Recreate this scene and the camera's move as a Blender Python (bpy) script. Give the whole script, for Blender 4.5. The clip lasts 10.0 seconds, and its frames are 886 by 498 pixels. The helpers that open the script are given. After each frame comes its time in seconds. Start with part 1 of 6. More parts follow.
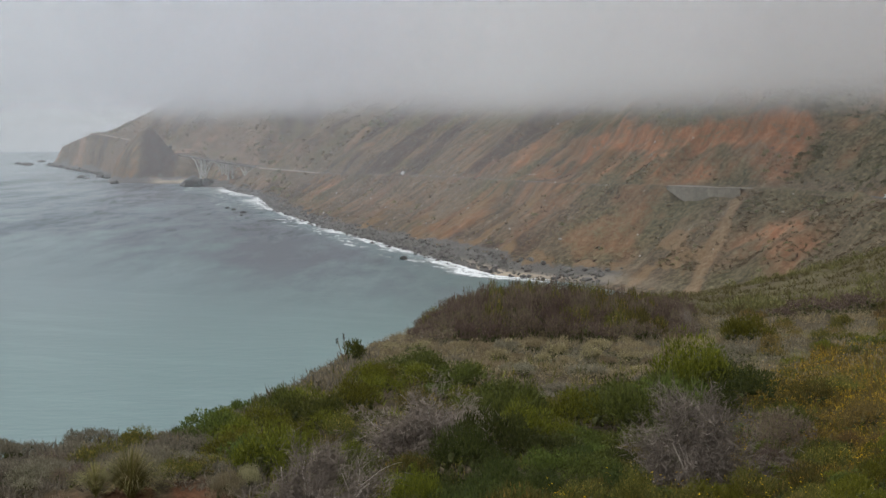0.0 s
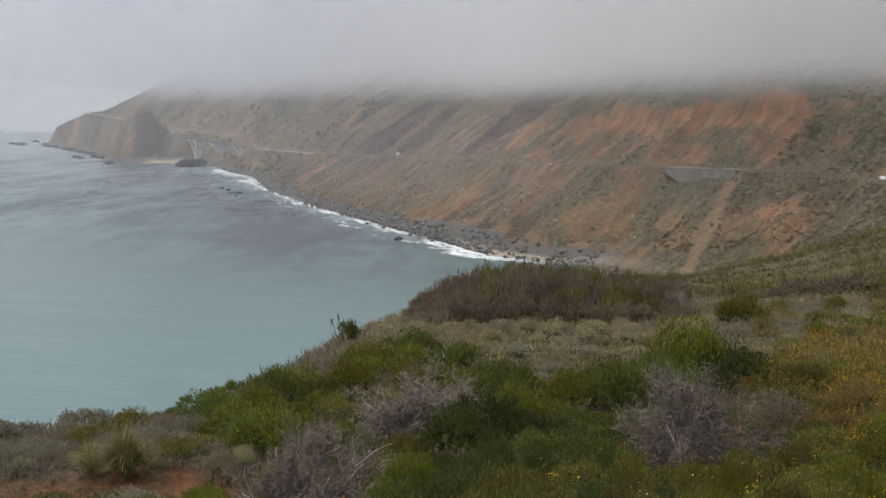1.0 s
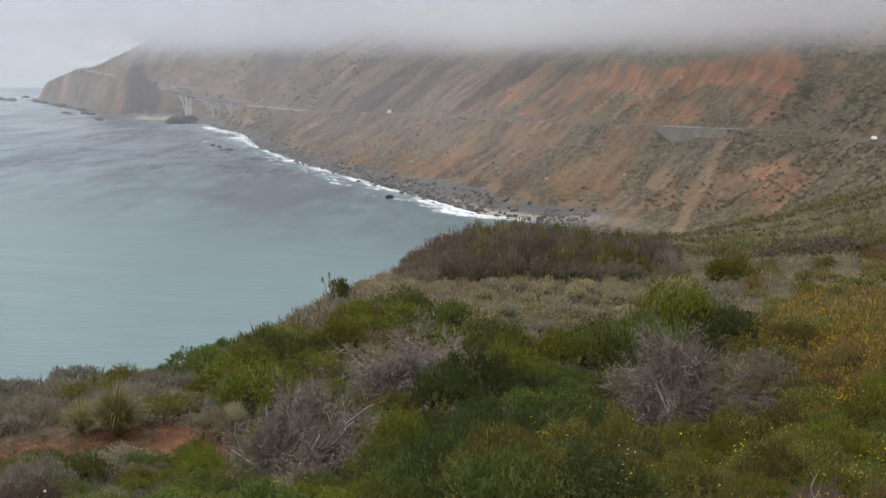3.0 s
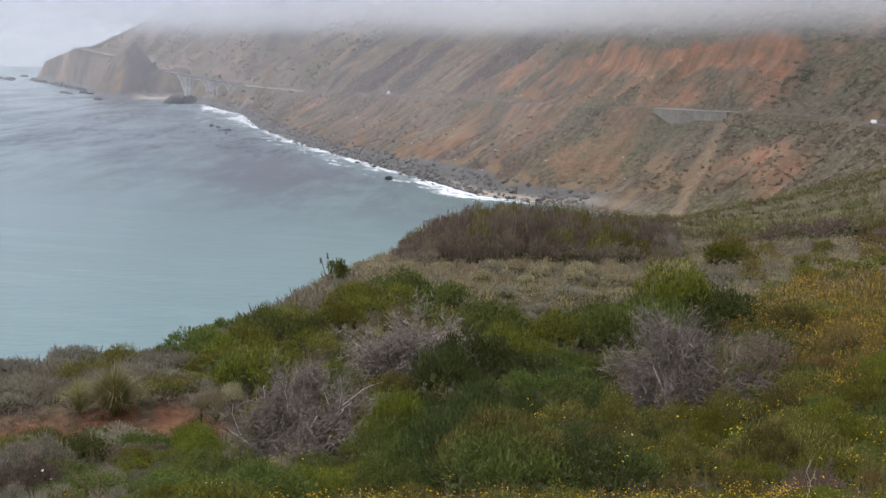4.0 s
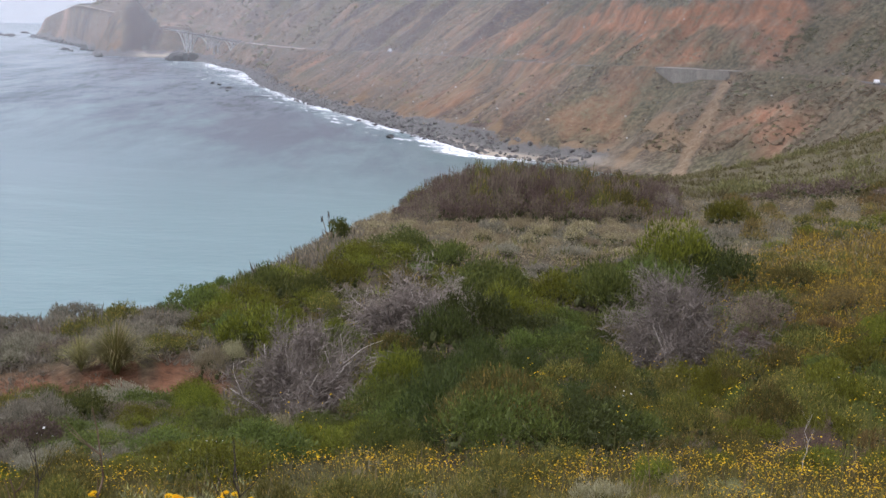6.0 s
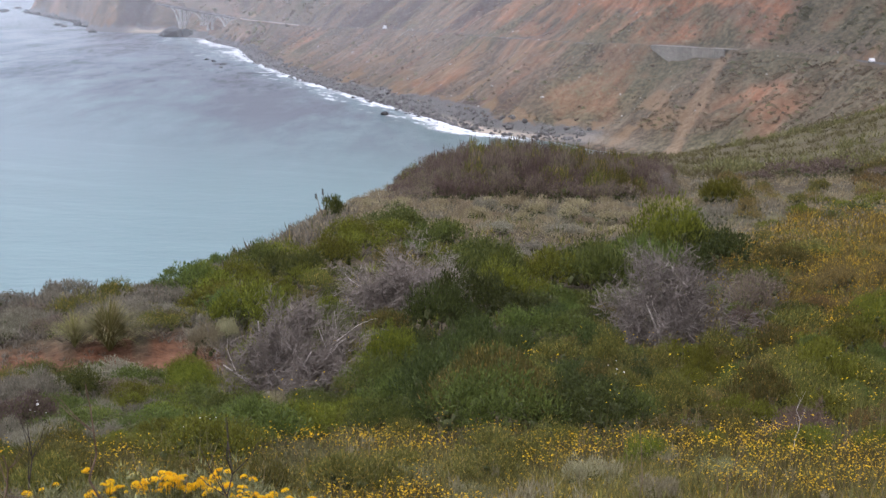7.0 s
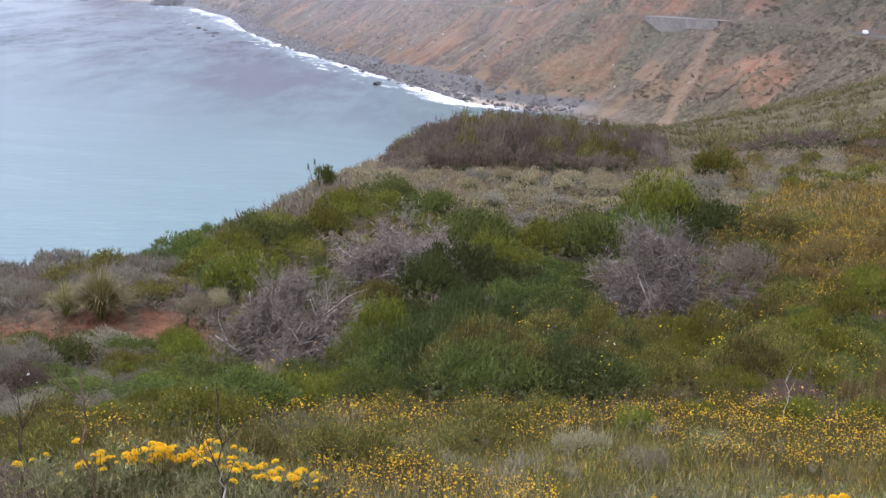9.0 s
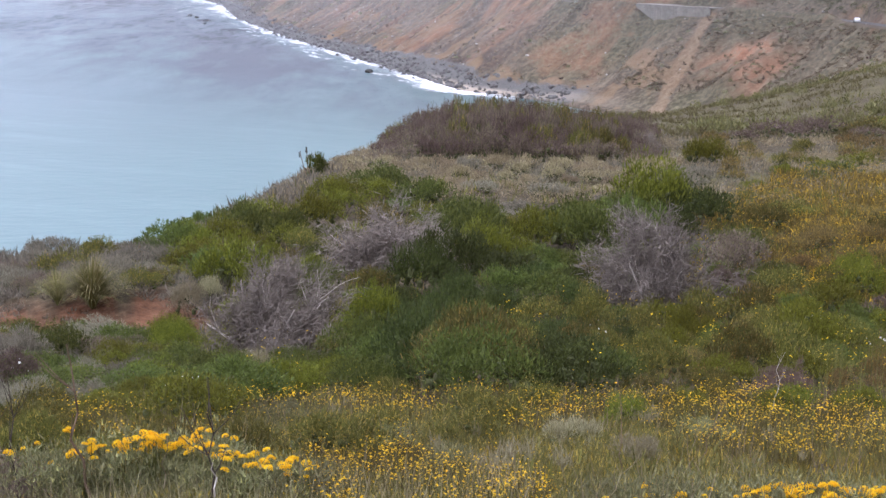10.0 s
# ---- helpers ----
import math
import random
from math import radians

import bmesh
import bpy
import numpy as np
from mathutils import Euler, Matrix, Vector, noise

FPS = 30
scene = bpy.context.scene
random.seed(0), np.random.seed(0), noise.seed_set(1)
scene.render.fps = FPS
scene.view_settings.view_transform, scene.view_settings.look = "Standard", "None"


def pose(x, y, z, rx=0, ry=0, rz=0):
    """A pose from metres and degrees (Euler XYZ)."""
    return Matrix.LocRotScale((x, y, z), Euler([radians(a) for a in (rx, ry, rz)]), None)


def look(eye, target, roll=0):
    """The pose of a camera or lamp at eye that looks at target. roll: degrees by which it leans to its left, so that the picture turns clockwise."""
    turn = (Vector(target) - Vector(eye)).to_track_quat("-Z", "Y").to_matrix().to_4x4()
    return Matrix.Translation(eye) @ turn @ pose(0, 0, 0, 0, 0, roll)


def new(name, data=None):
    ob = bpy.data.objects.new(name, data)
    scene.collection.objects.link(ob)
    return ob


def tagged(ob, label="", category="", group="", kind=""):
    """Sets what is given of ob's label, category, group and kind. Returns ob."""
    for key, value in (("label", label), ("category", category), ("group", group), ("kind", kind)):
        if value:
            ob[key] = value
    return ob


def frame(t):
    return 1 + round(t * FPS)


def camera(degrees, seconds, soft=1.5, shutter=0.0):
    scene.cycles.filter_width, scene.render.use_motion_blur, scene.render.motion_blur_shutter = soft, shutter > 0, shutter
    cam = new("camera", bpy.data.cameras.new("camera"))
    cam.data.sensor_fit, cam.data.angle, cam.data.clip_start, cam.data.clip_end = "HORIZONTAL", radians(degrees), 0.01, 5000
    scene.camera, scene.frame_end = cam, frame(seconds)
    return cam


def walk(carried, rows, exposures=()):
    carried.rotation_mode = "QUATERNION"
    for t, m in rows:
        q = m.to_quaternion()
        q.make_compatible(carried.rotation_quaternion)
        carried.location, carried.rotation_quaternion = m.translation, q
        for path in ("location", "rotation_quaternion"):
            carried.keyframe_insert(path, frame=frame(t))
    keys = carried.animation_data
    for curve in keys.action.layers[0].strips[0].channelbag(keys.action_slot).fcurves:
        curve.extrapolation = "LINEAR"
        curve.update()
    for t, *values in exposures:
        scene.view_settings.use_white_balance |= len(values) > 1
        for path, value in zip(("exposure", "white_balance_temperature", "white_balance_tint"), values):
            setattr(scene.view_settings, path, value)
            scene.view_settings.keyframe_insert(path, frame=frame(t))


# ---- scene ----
cam = camera(36.0, 10.0, soft=1.5)
EYE = 58.0      # height of the lens over the sea
PATH = (  # seconds, tilt, lean, turn
    (0.0, 85.238, 0.000, 0.000), (0.5, 84.882, -0.061, -0.023), (1.0, 84.433, -0.129, -0.200),
    (1.5, 84.032, -0.191, -0.312), (2.0, 83.567, -0.206, -0.476), (2.5, 83.099, -0.262, -0.507),
    (4.0, 81.901, -0.713, -0.560), (4.5, 81.499, -0.685, -0.487), (5.0, 81.081, -0.741, -0.416),
    (5.5, 80.655, -0.830, -0.414), (7.0, 79.225, -1.110, -0.686), (7.5, 78.884, -1.418, -0.583),
    (8.0, 78.528, -1.146, -0.689), (8.5, 78.228, -1.431, -0.825), (9.0, 77.996, -1.381, -0.968),
    (9.5, 77.803, -1.615, -1.022), (10.0, 77.489, -1.427, -1.302))
walk(cam, [(t, pose(0.005 * t, 0, EYE + 0.0042 * t, a, b, c)) for t, a, b, c in PATH],
     exposures=[(0.0, -0.11, 6420, 12), (1.5, 0.04, 6400, 13), (2.5, 0.14, 6370, 14), (4.0, 0.30, 6080, 17), (5.5, 0.43, 5920, 20), (7.0, 0.56, 5830, 22), (10.0, 0.82, 5640, 25)])

# ---- light: an overcast sky, darker at the horizon than overhead, and a weak wide sun behind the cloud ----
world = bpy.data.worlds.new("overcast_sky")
scene.world = world
world.use_nodes = True
wt = world.node_tree
wt.nodes.clear()
w_out = wt.nodes.new("ShaderNodeOutputWorld")
w_bg = wt.nodes.new("ShaderNodeBackground")
w_sky = wt.nodes.new("ShaderNodeTexSky")
w_sky.sky_type = "NISHITA"
w_sky.sun_disc = False
w_sky.sun_elevation, w_sky.sun_rotation = radians(52), radians(250)
w_co = wt.nodes.new("ShaderNodeTexCoord")
w_sep = wt.nodes.new("ShaderNodeSeparateXYZ")
w_ramp = wt.nodes.new("ShaderNodeValToRGB")
w_ramp.color_ramp.elements[0].position, w_ramp.color_ramp.elements[0].color = 0.0, (0.575, 0.622, 0.655, 1)
w_ramp.color_ramp.elements[1].position, w_ramp.color_ramp.elements[1].color = 1.0, (1.70, 1.75, 1.79, 1)
for at, shade in ((0.10, (0.77, 0.785, 0.79, 1)), (0.3, (1.08, 1.09, 1.10, 1))):
    w_ramp.color_ramp.elements.new(at).color = shade
w_mix = wt.nodes.new("ShaderNodeMix")
w_mix.data_type = "RGBA"
w_mul = wt.nodes.new("ShaderNodeVectorMath")
w_mul.operation = "SCALE"
w_mul.inputs["Scale"].default_value = 0.08
w_mix.inputs[0].default_value = 0.12
wt.links.new(w_co.outputs["Generated"], w_sep.inputs[0])
wt.links.new(w_sep.outputs["Z"], w_ramp.inputs[0])
wt.links.new(w_sky.outputs[0], w_mul.inputs[0])
wt.links.new(w_ramp.outputs[0], w_mix.inputs[6])
wt.links.new(w_mul.outputs[0], w_mix.inputs[7])
wt.links.new(w_mix.outputs[2], w_bg.inputs[0])
w_bg.inputs["Strength"].default_value = 1.0
wt.links.new(w_bg.outputs[0], w_out.inputs[0])

sun = new("sun", bpy.data.lights.new("sun", "SUN"))
sun.data.energy, sun.data.angle, sun.data.color = 1.0, radians(25), (1.0, 0.96, 0.9)
sun.matrix_world = look((-260, -120, 460), (0, 60, 0))
scene.cycles.transparent_max_bounces = 48


# ---- small tools ----
def smooth(a, b, v):
    q = np.clip((v - a) / (b - a), 0, 1)
    return q * q * (3 - 2 * q)


def lattice(ix, iy, seed):
    h = (ix.astype(np.int64) * 374761393 + iy.astype(np.int64) * 668265263 + seed * 1274126177) & 0x7FFFFFFF
    h = ((h ^ (h >> 13)) * 1103515245) & 0x7FFFFFFF
    return ((h ^ (h >> 16)) & 0xFFFF) / 65535.0


def vnoise(x, y, seed=0):
    x, y = np.asarray(x, float), np.asarray(y, float)
    ix, iy = np.floor(x), np.floor(y)
    fx, fy = x - ix, y - iy
    fx, fy = fx * fx * (3 - 2 * fx), fy * fy * (3 - 2 * fy)
    a, b = lattice(ix, iy, seed), lattice(ix + 1, iy, seed)
    c, d = lattice(ix, iy + 1, seed), lattice(ix + 1, iy + 1, seed)
    return (a * (1 - fx) + b * fx) * (1 - fy) + (c * (1 - fx) + d * fx) * fy


def fbm(x, y, octaves=4, seed=0, gain=0.5):
    """Layered noise from -1 to 1."""
    total, amp, norm = 0.0, 1.0, 0.0
    for k in range(octaves):
        total = total + amp * (2 * vnoise(np.asarray(x) * 2.03 ** k + 17.3 * k, np.asarray(y) * 2.03 ** k - 9.1 * k, seed + k) - 1)
        norm += amp
        amp *= gain
    return total / norm


def beside(line, x, y):
    """Signed distance to a line of points (positive to its right) and the way along it."""
    best = np.full(np.shape(x), 1e9)
    side, along = np.zeros(np.shape(x)), np.zeros(np.shape(x))
    run = 0.0
    for (ax, ay), (bx, by) in zip(line[:-1], line[1:]):
        dx, dy = bx - ax, by - ay
        size = math.hypot(dx, dy)
        q = np.clip(((x - ax) * dx + (y - ay) * dy) / size ** 2, 0, 1)
        px, py = x - ax - q * dx, y - ay - q * dy
        dist = np.hypot(px, py)
        near = dist < best
        best = np.where(near, dist, best)
        side = np.where(near, np.where(px * dy - py * dx >= 0, 1.0, -1.0), side)
        along = np.where(near, run + q * size, along)
        run += size
    return best * side, along


def fanned(line, x, y):
    """The way along a line of points, fanning out evenly round its bends."""
    total, weight, run = 0.0, 1e-12, 0.0
    for (ax, ay), (bx, by) in zip(line[:-1], line[1:]):
        dx, dy = bx - ax, by - ay
        size = math.hypot(dx, dy)
        q = ((x - ax) * dx + (y - ay) * dy) / size
        c = np.clip(q, 0, size)
        near = np.hypot(x - ax - c * dx / size, y - ay - c * dy / size) + 4
        w = (100 / near) ** 10
        total, weight, run = total + w * (run + np.clip(q, -120, size + 120)), weight + w, run + size
    return total / weight


# ---- lie of the land ----
# far shore, walked away from the lens: x, y, height of the road above it, its offset inland, steepness above the road
SHORE = ((100, 250, 36.5, 62, 0.7), (98, 420, 36.2, 56, 0.7), (92, 478, 36.3, 56, 0.7), (60, 528, 37, 58, 0.72), (22, 560, 36, 60, 0.72),
         (-24, 700, 34, 62, 0.7), (-81, 875, 32, 60, 0.7), (-136, 1077, 27, 55, 0.7), (-175, 1290, 24, 40, 0.7),
         (-222, 1425, 24, 32, 0.7), (-255, 1550, 30, 40, 0.8), (-292, 1640, 33, 50, 0.8), (-335, 1735, 36, 60, 0.8),
         (-425, 1815, 42, 60, 0.75), (-560, 2150, 60, 20, 0.75), (-785, 2700, 60, 24, 0.75), (-750, 2950, 56, 50, 0.62),
         (-400, 3500, 60, 60, 1.0), (200, 4600, 60, 60, 1.0))
SHORE_XY = [p[:2] for p in SHORE]
SHORE_RUN = np.concatenate([[0], np.cumsum([math.dist(a, b) for a, b in zip(SHORE_XY[:-1], SHORE_XY[1:])])])
# top of the near cliff, walked away from the lens, the sea on its left
CLIFF = ((-150, -90), (-60, 8), (-26, 29), (-12.4, 36.6), (-9.4, 38.6), (-7.4, 39.9), (-6.8, 43), (-6.4, 47.5), (-5.6, 50.4), (-5.0, 56.1),
         (-4.2, 68), (-2.7, 76), (-2.2, 83), (2, 100),
         (10, 128), (20, 175), (32, 260), (38, 340))
NEAR_D = (0, 3, 8, 16, 26, 33, 42, 50, 60, 85, 130, 180, 260, 340, 420, 520)
NEAR_Z = (-1.6, -2.3, -3.5, -5.5, -7.5, -8.2, -8.6, -8.9, -9.8, -11.6, -16.2, -21.2, -32, -44, -60, -80)
BRIDGE_A, BRIDGE_B = (-305, 1640, 33.0), (-197, 1470, 23.3)   # ends of the bridge deck
RED_SPUR, BUSHY_GULLY = 840, 905      # how far along the shore
BRIDGE_MID = (-251, 1555)
BRIDGE_DIR = (-0.536, 0.844)


def shore_value(along, k):
    return np.interp(along, SHORE_RUN, [p[k] for p in SHORE])


def near_land(x, y):
    d = np.hypot(x, y)
    z = EYE + np.interp(d, NEAR_D, NEAR_Z)
    rise = x - 0.21 * y
    z = z + (0.08 + 0.29 * smooth(60, 200, d)) * 6 * np.logaddexp(0, rise / 6)
    z = z + 0.35 * fbm(x / 7, y / 7, 3, 5) * smooth(4, 20, d) + 1.6 * fbm(x / 45, y / 45, 3, 6) * smooth(60, 160, d)
    e = -beside(CLIFF, x, y)[0] + 0.8 * fbm(x / 5, y / 5, 2, 8)
    z = z - 1.1 * np.logaddexp(0, e / 1.1)
    # the small bank of red earth on the seaward slope
    bank = np.exp(-((x + 6.6) / 3.2) ** 2) * smooth(25.5, 27.5, y + 0.35 * fbm(x / 1.5, y * 0, 2, 3))
    return z + (0.42 + 0.2 * fbm(x / 0.7, y / 0.7, 3, 9)) * bank * (1 - smooth(27.6, 34, y))


def gullies(u, s):
    """Narrow runnels falling down the far hillside, from -1 to 1."""
    bent = u / 15 + 1.3 * fbm(u / 45, s / 38, 3, 63)
    return fbm(bent, s / 60, 4, 64, 0.62) * (0.75 + 0.6 * fbm(u / 55, s / 40, 2, 65)) + 0.3 * fbm(u / 6, s / 9, 3, 62)


def far_land(x, y):
    s, u = beside(SHORE_XY, x, y)
    road, off, steep = shore_value(u, 2), shore_value(u, 3), shore_value(u, 4)
    f = fanned(SHORE_XY, x, y)
    free = smooth(3, 16, np.abs(s - off - 4)) * smooth(4, 25, s)
    ridge = 1 - np.abs(fbm(f / 38, s / 160, 3, 21)) * 2
    fine = gullies(f, s)
    wob = (9 * fbm(f / 70, s / 150, 3, 20) + (8 + 7 * smooth(950, 1200, u)) * (ridge - 0.5) + 6.5 * fine + 2.2 * fbm(f / 7, s / 22, 3, 22)) * free
    q = s + wob
    toe = 7 * (1 - smooth(272, 312, u)) * smooth(200, 235, u)   # the debris fan reaches out
    low = np.clip((q + toe - 7) / (off + toe - 7), 0, 1)
    z = 1.4 * smooth(-2, 7, s + toe) - 3.0 * smooth(2, -12, s + toe) + (road - 1.4) * (0.8 * low + 0.2 * low ** 1.6)
    up = np.maximum(q - off - 8, 0)
    z = z + steep * 1.12 * up * (1 - 0.0009 * np.clip(up, 0, 500)) + 0.9 * fbm(x / 4, y / 4, 3, 25) * free
    # the broken scarp above the road
    rim = s - off + 4.5 * fbm(f / 11, s * 0, 4, 66, 0.65)
    z = z + 5.0 * smooth(33, 39, rim) * smooth(252, 275, u) * (1 - smooth(470, 520, u)) * (1 - smooth(45, 80, rim))
    z = z + (0.25 + 1.25 * smooth(205, 230, u)) * np.exp(-((s - off + 2.0) / 2.2) ** 2) * (1 - smooth(960, 1010, u)) * (0.8 + 0.4 * fbm(u / 9, s * 0, 2, 27))
    # the headland's long back, falling to a low shelf and a blunt nose
    v = 0.968 * x + 0.250 * y + 6 * fbm(y / 120, y * 0, 3, 67)
    back = np.interp(v, (-95, -66, -50, -20, 8, 32, 72, 110, 200, 420), (-6, 5, 36, 50, 60, 61, 80, 100, 150, 280)) + 3.5 * fbm(x / 26, y / 40, 4, 68, 0.6)
    z = np.where((y > 1850) & (x < -300), np.minimum(z, back + 60 * (1 - smooth(1850, 2000, y))), z)
    z = z + 1.7 * np.exp(-((s - off + 1.2) / 2.0) ** 2) * smooth(214, 224, u) * (1 - smooth(258, 263, u)) * (0.8 + 0.5 * fbm(f / 4, s * 0, 3, 28))
    # valley under the bridge
    wx, wy = x - BRIDGE_MID[0], y - BRIDGE_MID[1]
    w = wx * BRIDGE_DIR[0] + wy * BRIDGE_DIR[1]
    inland = wx * BRIDGE_DIR[1] - wy * BRIDGE_DIR[0]
    floor_z = 0.5 + 0.14 * np.maximum(inland, 0) + np.maximum(np.abs(w) - 28, 0) * 0.62 + 1.5 * fbm(x / 14, y / 14, 3, 31)
    inside = smooth(-60, 0, inland) * (1 - smooth(100, 160, np.abs(w)))
    z = np.where(inside > 0, np.minimum(z, floor_z + (1 - inside) * 60), z)
    z = np.maximum(z, 21 * np.exp(-((w + 12) / 13) ** 2 - ((inland - 4) / 18) ** 2) - 1.5 + 1.2 * fbm(x / 8, y / 8, 3, 32))
    # steep hill standing in front of the bridge's far end
    r = np.hypot((x + 372) / 49, (y - 1728) / 62) + 0.13 * fbm(x / 22, y / 22, 3, 33)
    hill = 67 * np.clip(1 - r ** 1.65, -1, 1) + 5 * fbm(x / 12, y / 12, 4, 34, 0.6)
    saddle = 40 * np.clip(1.25 - np.hypot((x + 318) / 34, (y - 1712) / 45) ** 1.6, -1, 1)
    cove = 3.6 * np.exp(-((x + 330) / 28) ** 2 - ((y - 1668) / 24) ** 2) - 0.8
    return np.maximum(np.maximum(np.maximum(z, hill), np.minimum(saddle, 36)), cove)


def land(x, y):
    a, b = near_land(x, y), far_land(x, y)
    return np.maximum(np.maximum(a, b), -4.0)


def height(x, y):
    return float(land(np.array([x], float), np.array([y], float))[0])


# ---- materials ----
def material(name):
    m = bpy.data.materials.new(name)
    m.use_nodes = True
    m.node_tree.nodes.clear()
    return m


def nd(m, kind, ins=None):
    n = m.node_tree.nodes.new(kind)
    for k, v in (ins or {}).items():
        if isinstance(v, bpy.types.NodeSocket):
            m.node_tree.links.new(v, n.inputs[k])
        else:
            n.inputs[k].default_value = v
    return n


def col(c):
    return (c[0], c[1], c[2], 1.0)


def tex(m, scale, detail=4.0, rough=0.55, vector=None, stretch=None):
    """Noise at a scale in 1/metres, on the object's own coordinates or a given vector."""
    if vector is None:
        vector = nd(m, "ShaderNodeTexCoord").outputs["Object"]
    if stretch:
        mp = nd(m, "ShaderNodeMapping", {"Vector": vector})
        mp.inputs["Scale"].default_value = stretch
        vector = mp.outputs[0]
    return nd(m, "ShaderNodeTexNoise", {"Vector": vector, "Scale": scale, "Detail": detail, "Roughness": rough}).outputs["Fac"]


def ramp(m, fac, stops):
    n = nd(m, "ShaderNodeValToRGB", {"Fac": fac})
    el = n.color_ramp.elements
    el[0].position, el[0].color = stops[0][0], col(stops[0][1])
    el[1].position, el[1].color = stops[-1][0], col(stops[-1][1])
    for p, c in stops[1:-1]:
        el.new(p).color = col(c)
    return n.outputs[0]


def step(m, fac, lo, hi):
    return nd(m, "ShaderNodeMapRange", {"Value": fac, "From Min": lo, "From Max": hi}).outputs[0]


def mixc(m, fac, a, b):
    n = m.node_tree.nodes.new("ShaderNodeMix")
    n.data_type = "RGBA"
    for k, v in ((0, fac), (6, a), (7, b)):
        if isinstance(v, bpy.types.NodeSocket):
            m.node_tree.links.new(v, n.inputs[k])
        else:
            n.inputs[k].default_value = v if k == 0 else col(v)
    return n.outputs[2]


def calc(m, op, a, b):
    n = m.node_tree.nodes.new("ShaderNodeMath")
    n.operation = op
    for k, v in ((0, a), (1, b)):
        if isinstance(v, bpy.types.NodeSocket):
            m.node_tree.links.new(v, n.inputs[k])
        else:
            n.inputs[k].default_value = v
    return n.outputs[0]


def attr(m, name):
    n = m.node_tree.nodes.new("ShaderNodeAttribute")
    n.attribute_name = name
    return n.outputs["Fac"]


def finish(m, color, rough=0.85, bump=None, strength=0.4, distance=0.1, metal=0.0, spec=0.3):
    b = nd(m, "ShaderNodeBsdfPrincipled", {"Roughness": rough, "Metallic": metal, "Specular IOR Level": spec})
    if isinstance(color, bpy.types.NodeSocket):
        m.node_tree.links.new(color, b.inputs["Base Color"])
    else:
        b.inputs["Base Color"].default_value = col(color)
    if bump is not None:
        bp = nd(m, "ShaderNodeBump", {"Height": bump, "Strength": strength, "Distance": distance})
        m.node_tree.links.new(bp.outputs[0], b.inputs["Normal"])
    o = nd(m, "ShaderNodeOutputMaterial", {"Surface": b.outputs[0]})
    return m


def leaf_material(name, dark, light, tip=None, vary=1.0):
    """Foliage: each leaf its own shade, each plant a little different, light passing through."""
    m = material(name)
    isl = nd(m, "ShaderNodeNewGeometry").outputs["Random Per Island"]
    own = nd(m, "ShaderNodeObjectInfo").outputs["Random"]
    c = mixc(m, isl, dark, light)
    if tip:
        c = mixc(m, step(m, isl, 0.86, 0.93), c, tip)
    big = tex(m, 2.2, 2.0)
    c = mixc(m, calc(m, "MULTIPLY", step(m, big, 0.35, 0.7), 0.5), c, dark)
    hsv = nd(m, "ShaderNodeHueSaturation", {"Color": c, "Hue": calc(m, "ADD", 0.5 - 0.022 * vary, calc(m, "MULTIPLY", own, 0.04 * vary)),
                                            "Value": calc(m, "ADD", 0.96 - 0.24 * vary, calc(m, "MULTIPLY", own, 0.48 * vary))})
    d = nd(m, "ShaderNodeBsdfPrincipled", {"Base Color": hsv.outputs[0], "Roughness": 0.65, "Specular IOR Level": 0.25})
    t = nd(m, "ShaderNodeBsdfTranslucent", {"Color": hsv.outputs[0]})
    mx = nd(m, "ShaderNodeMixShader", {0: 0.25, 1: d.outputs[0], 2: t.outputs[0]})
    nd(m, "ShaderNodeOutputMaterial", {"Surface": mx.outputs[0]})
    return m


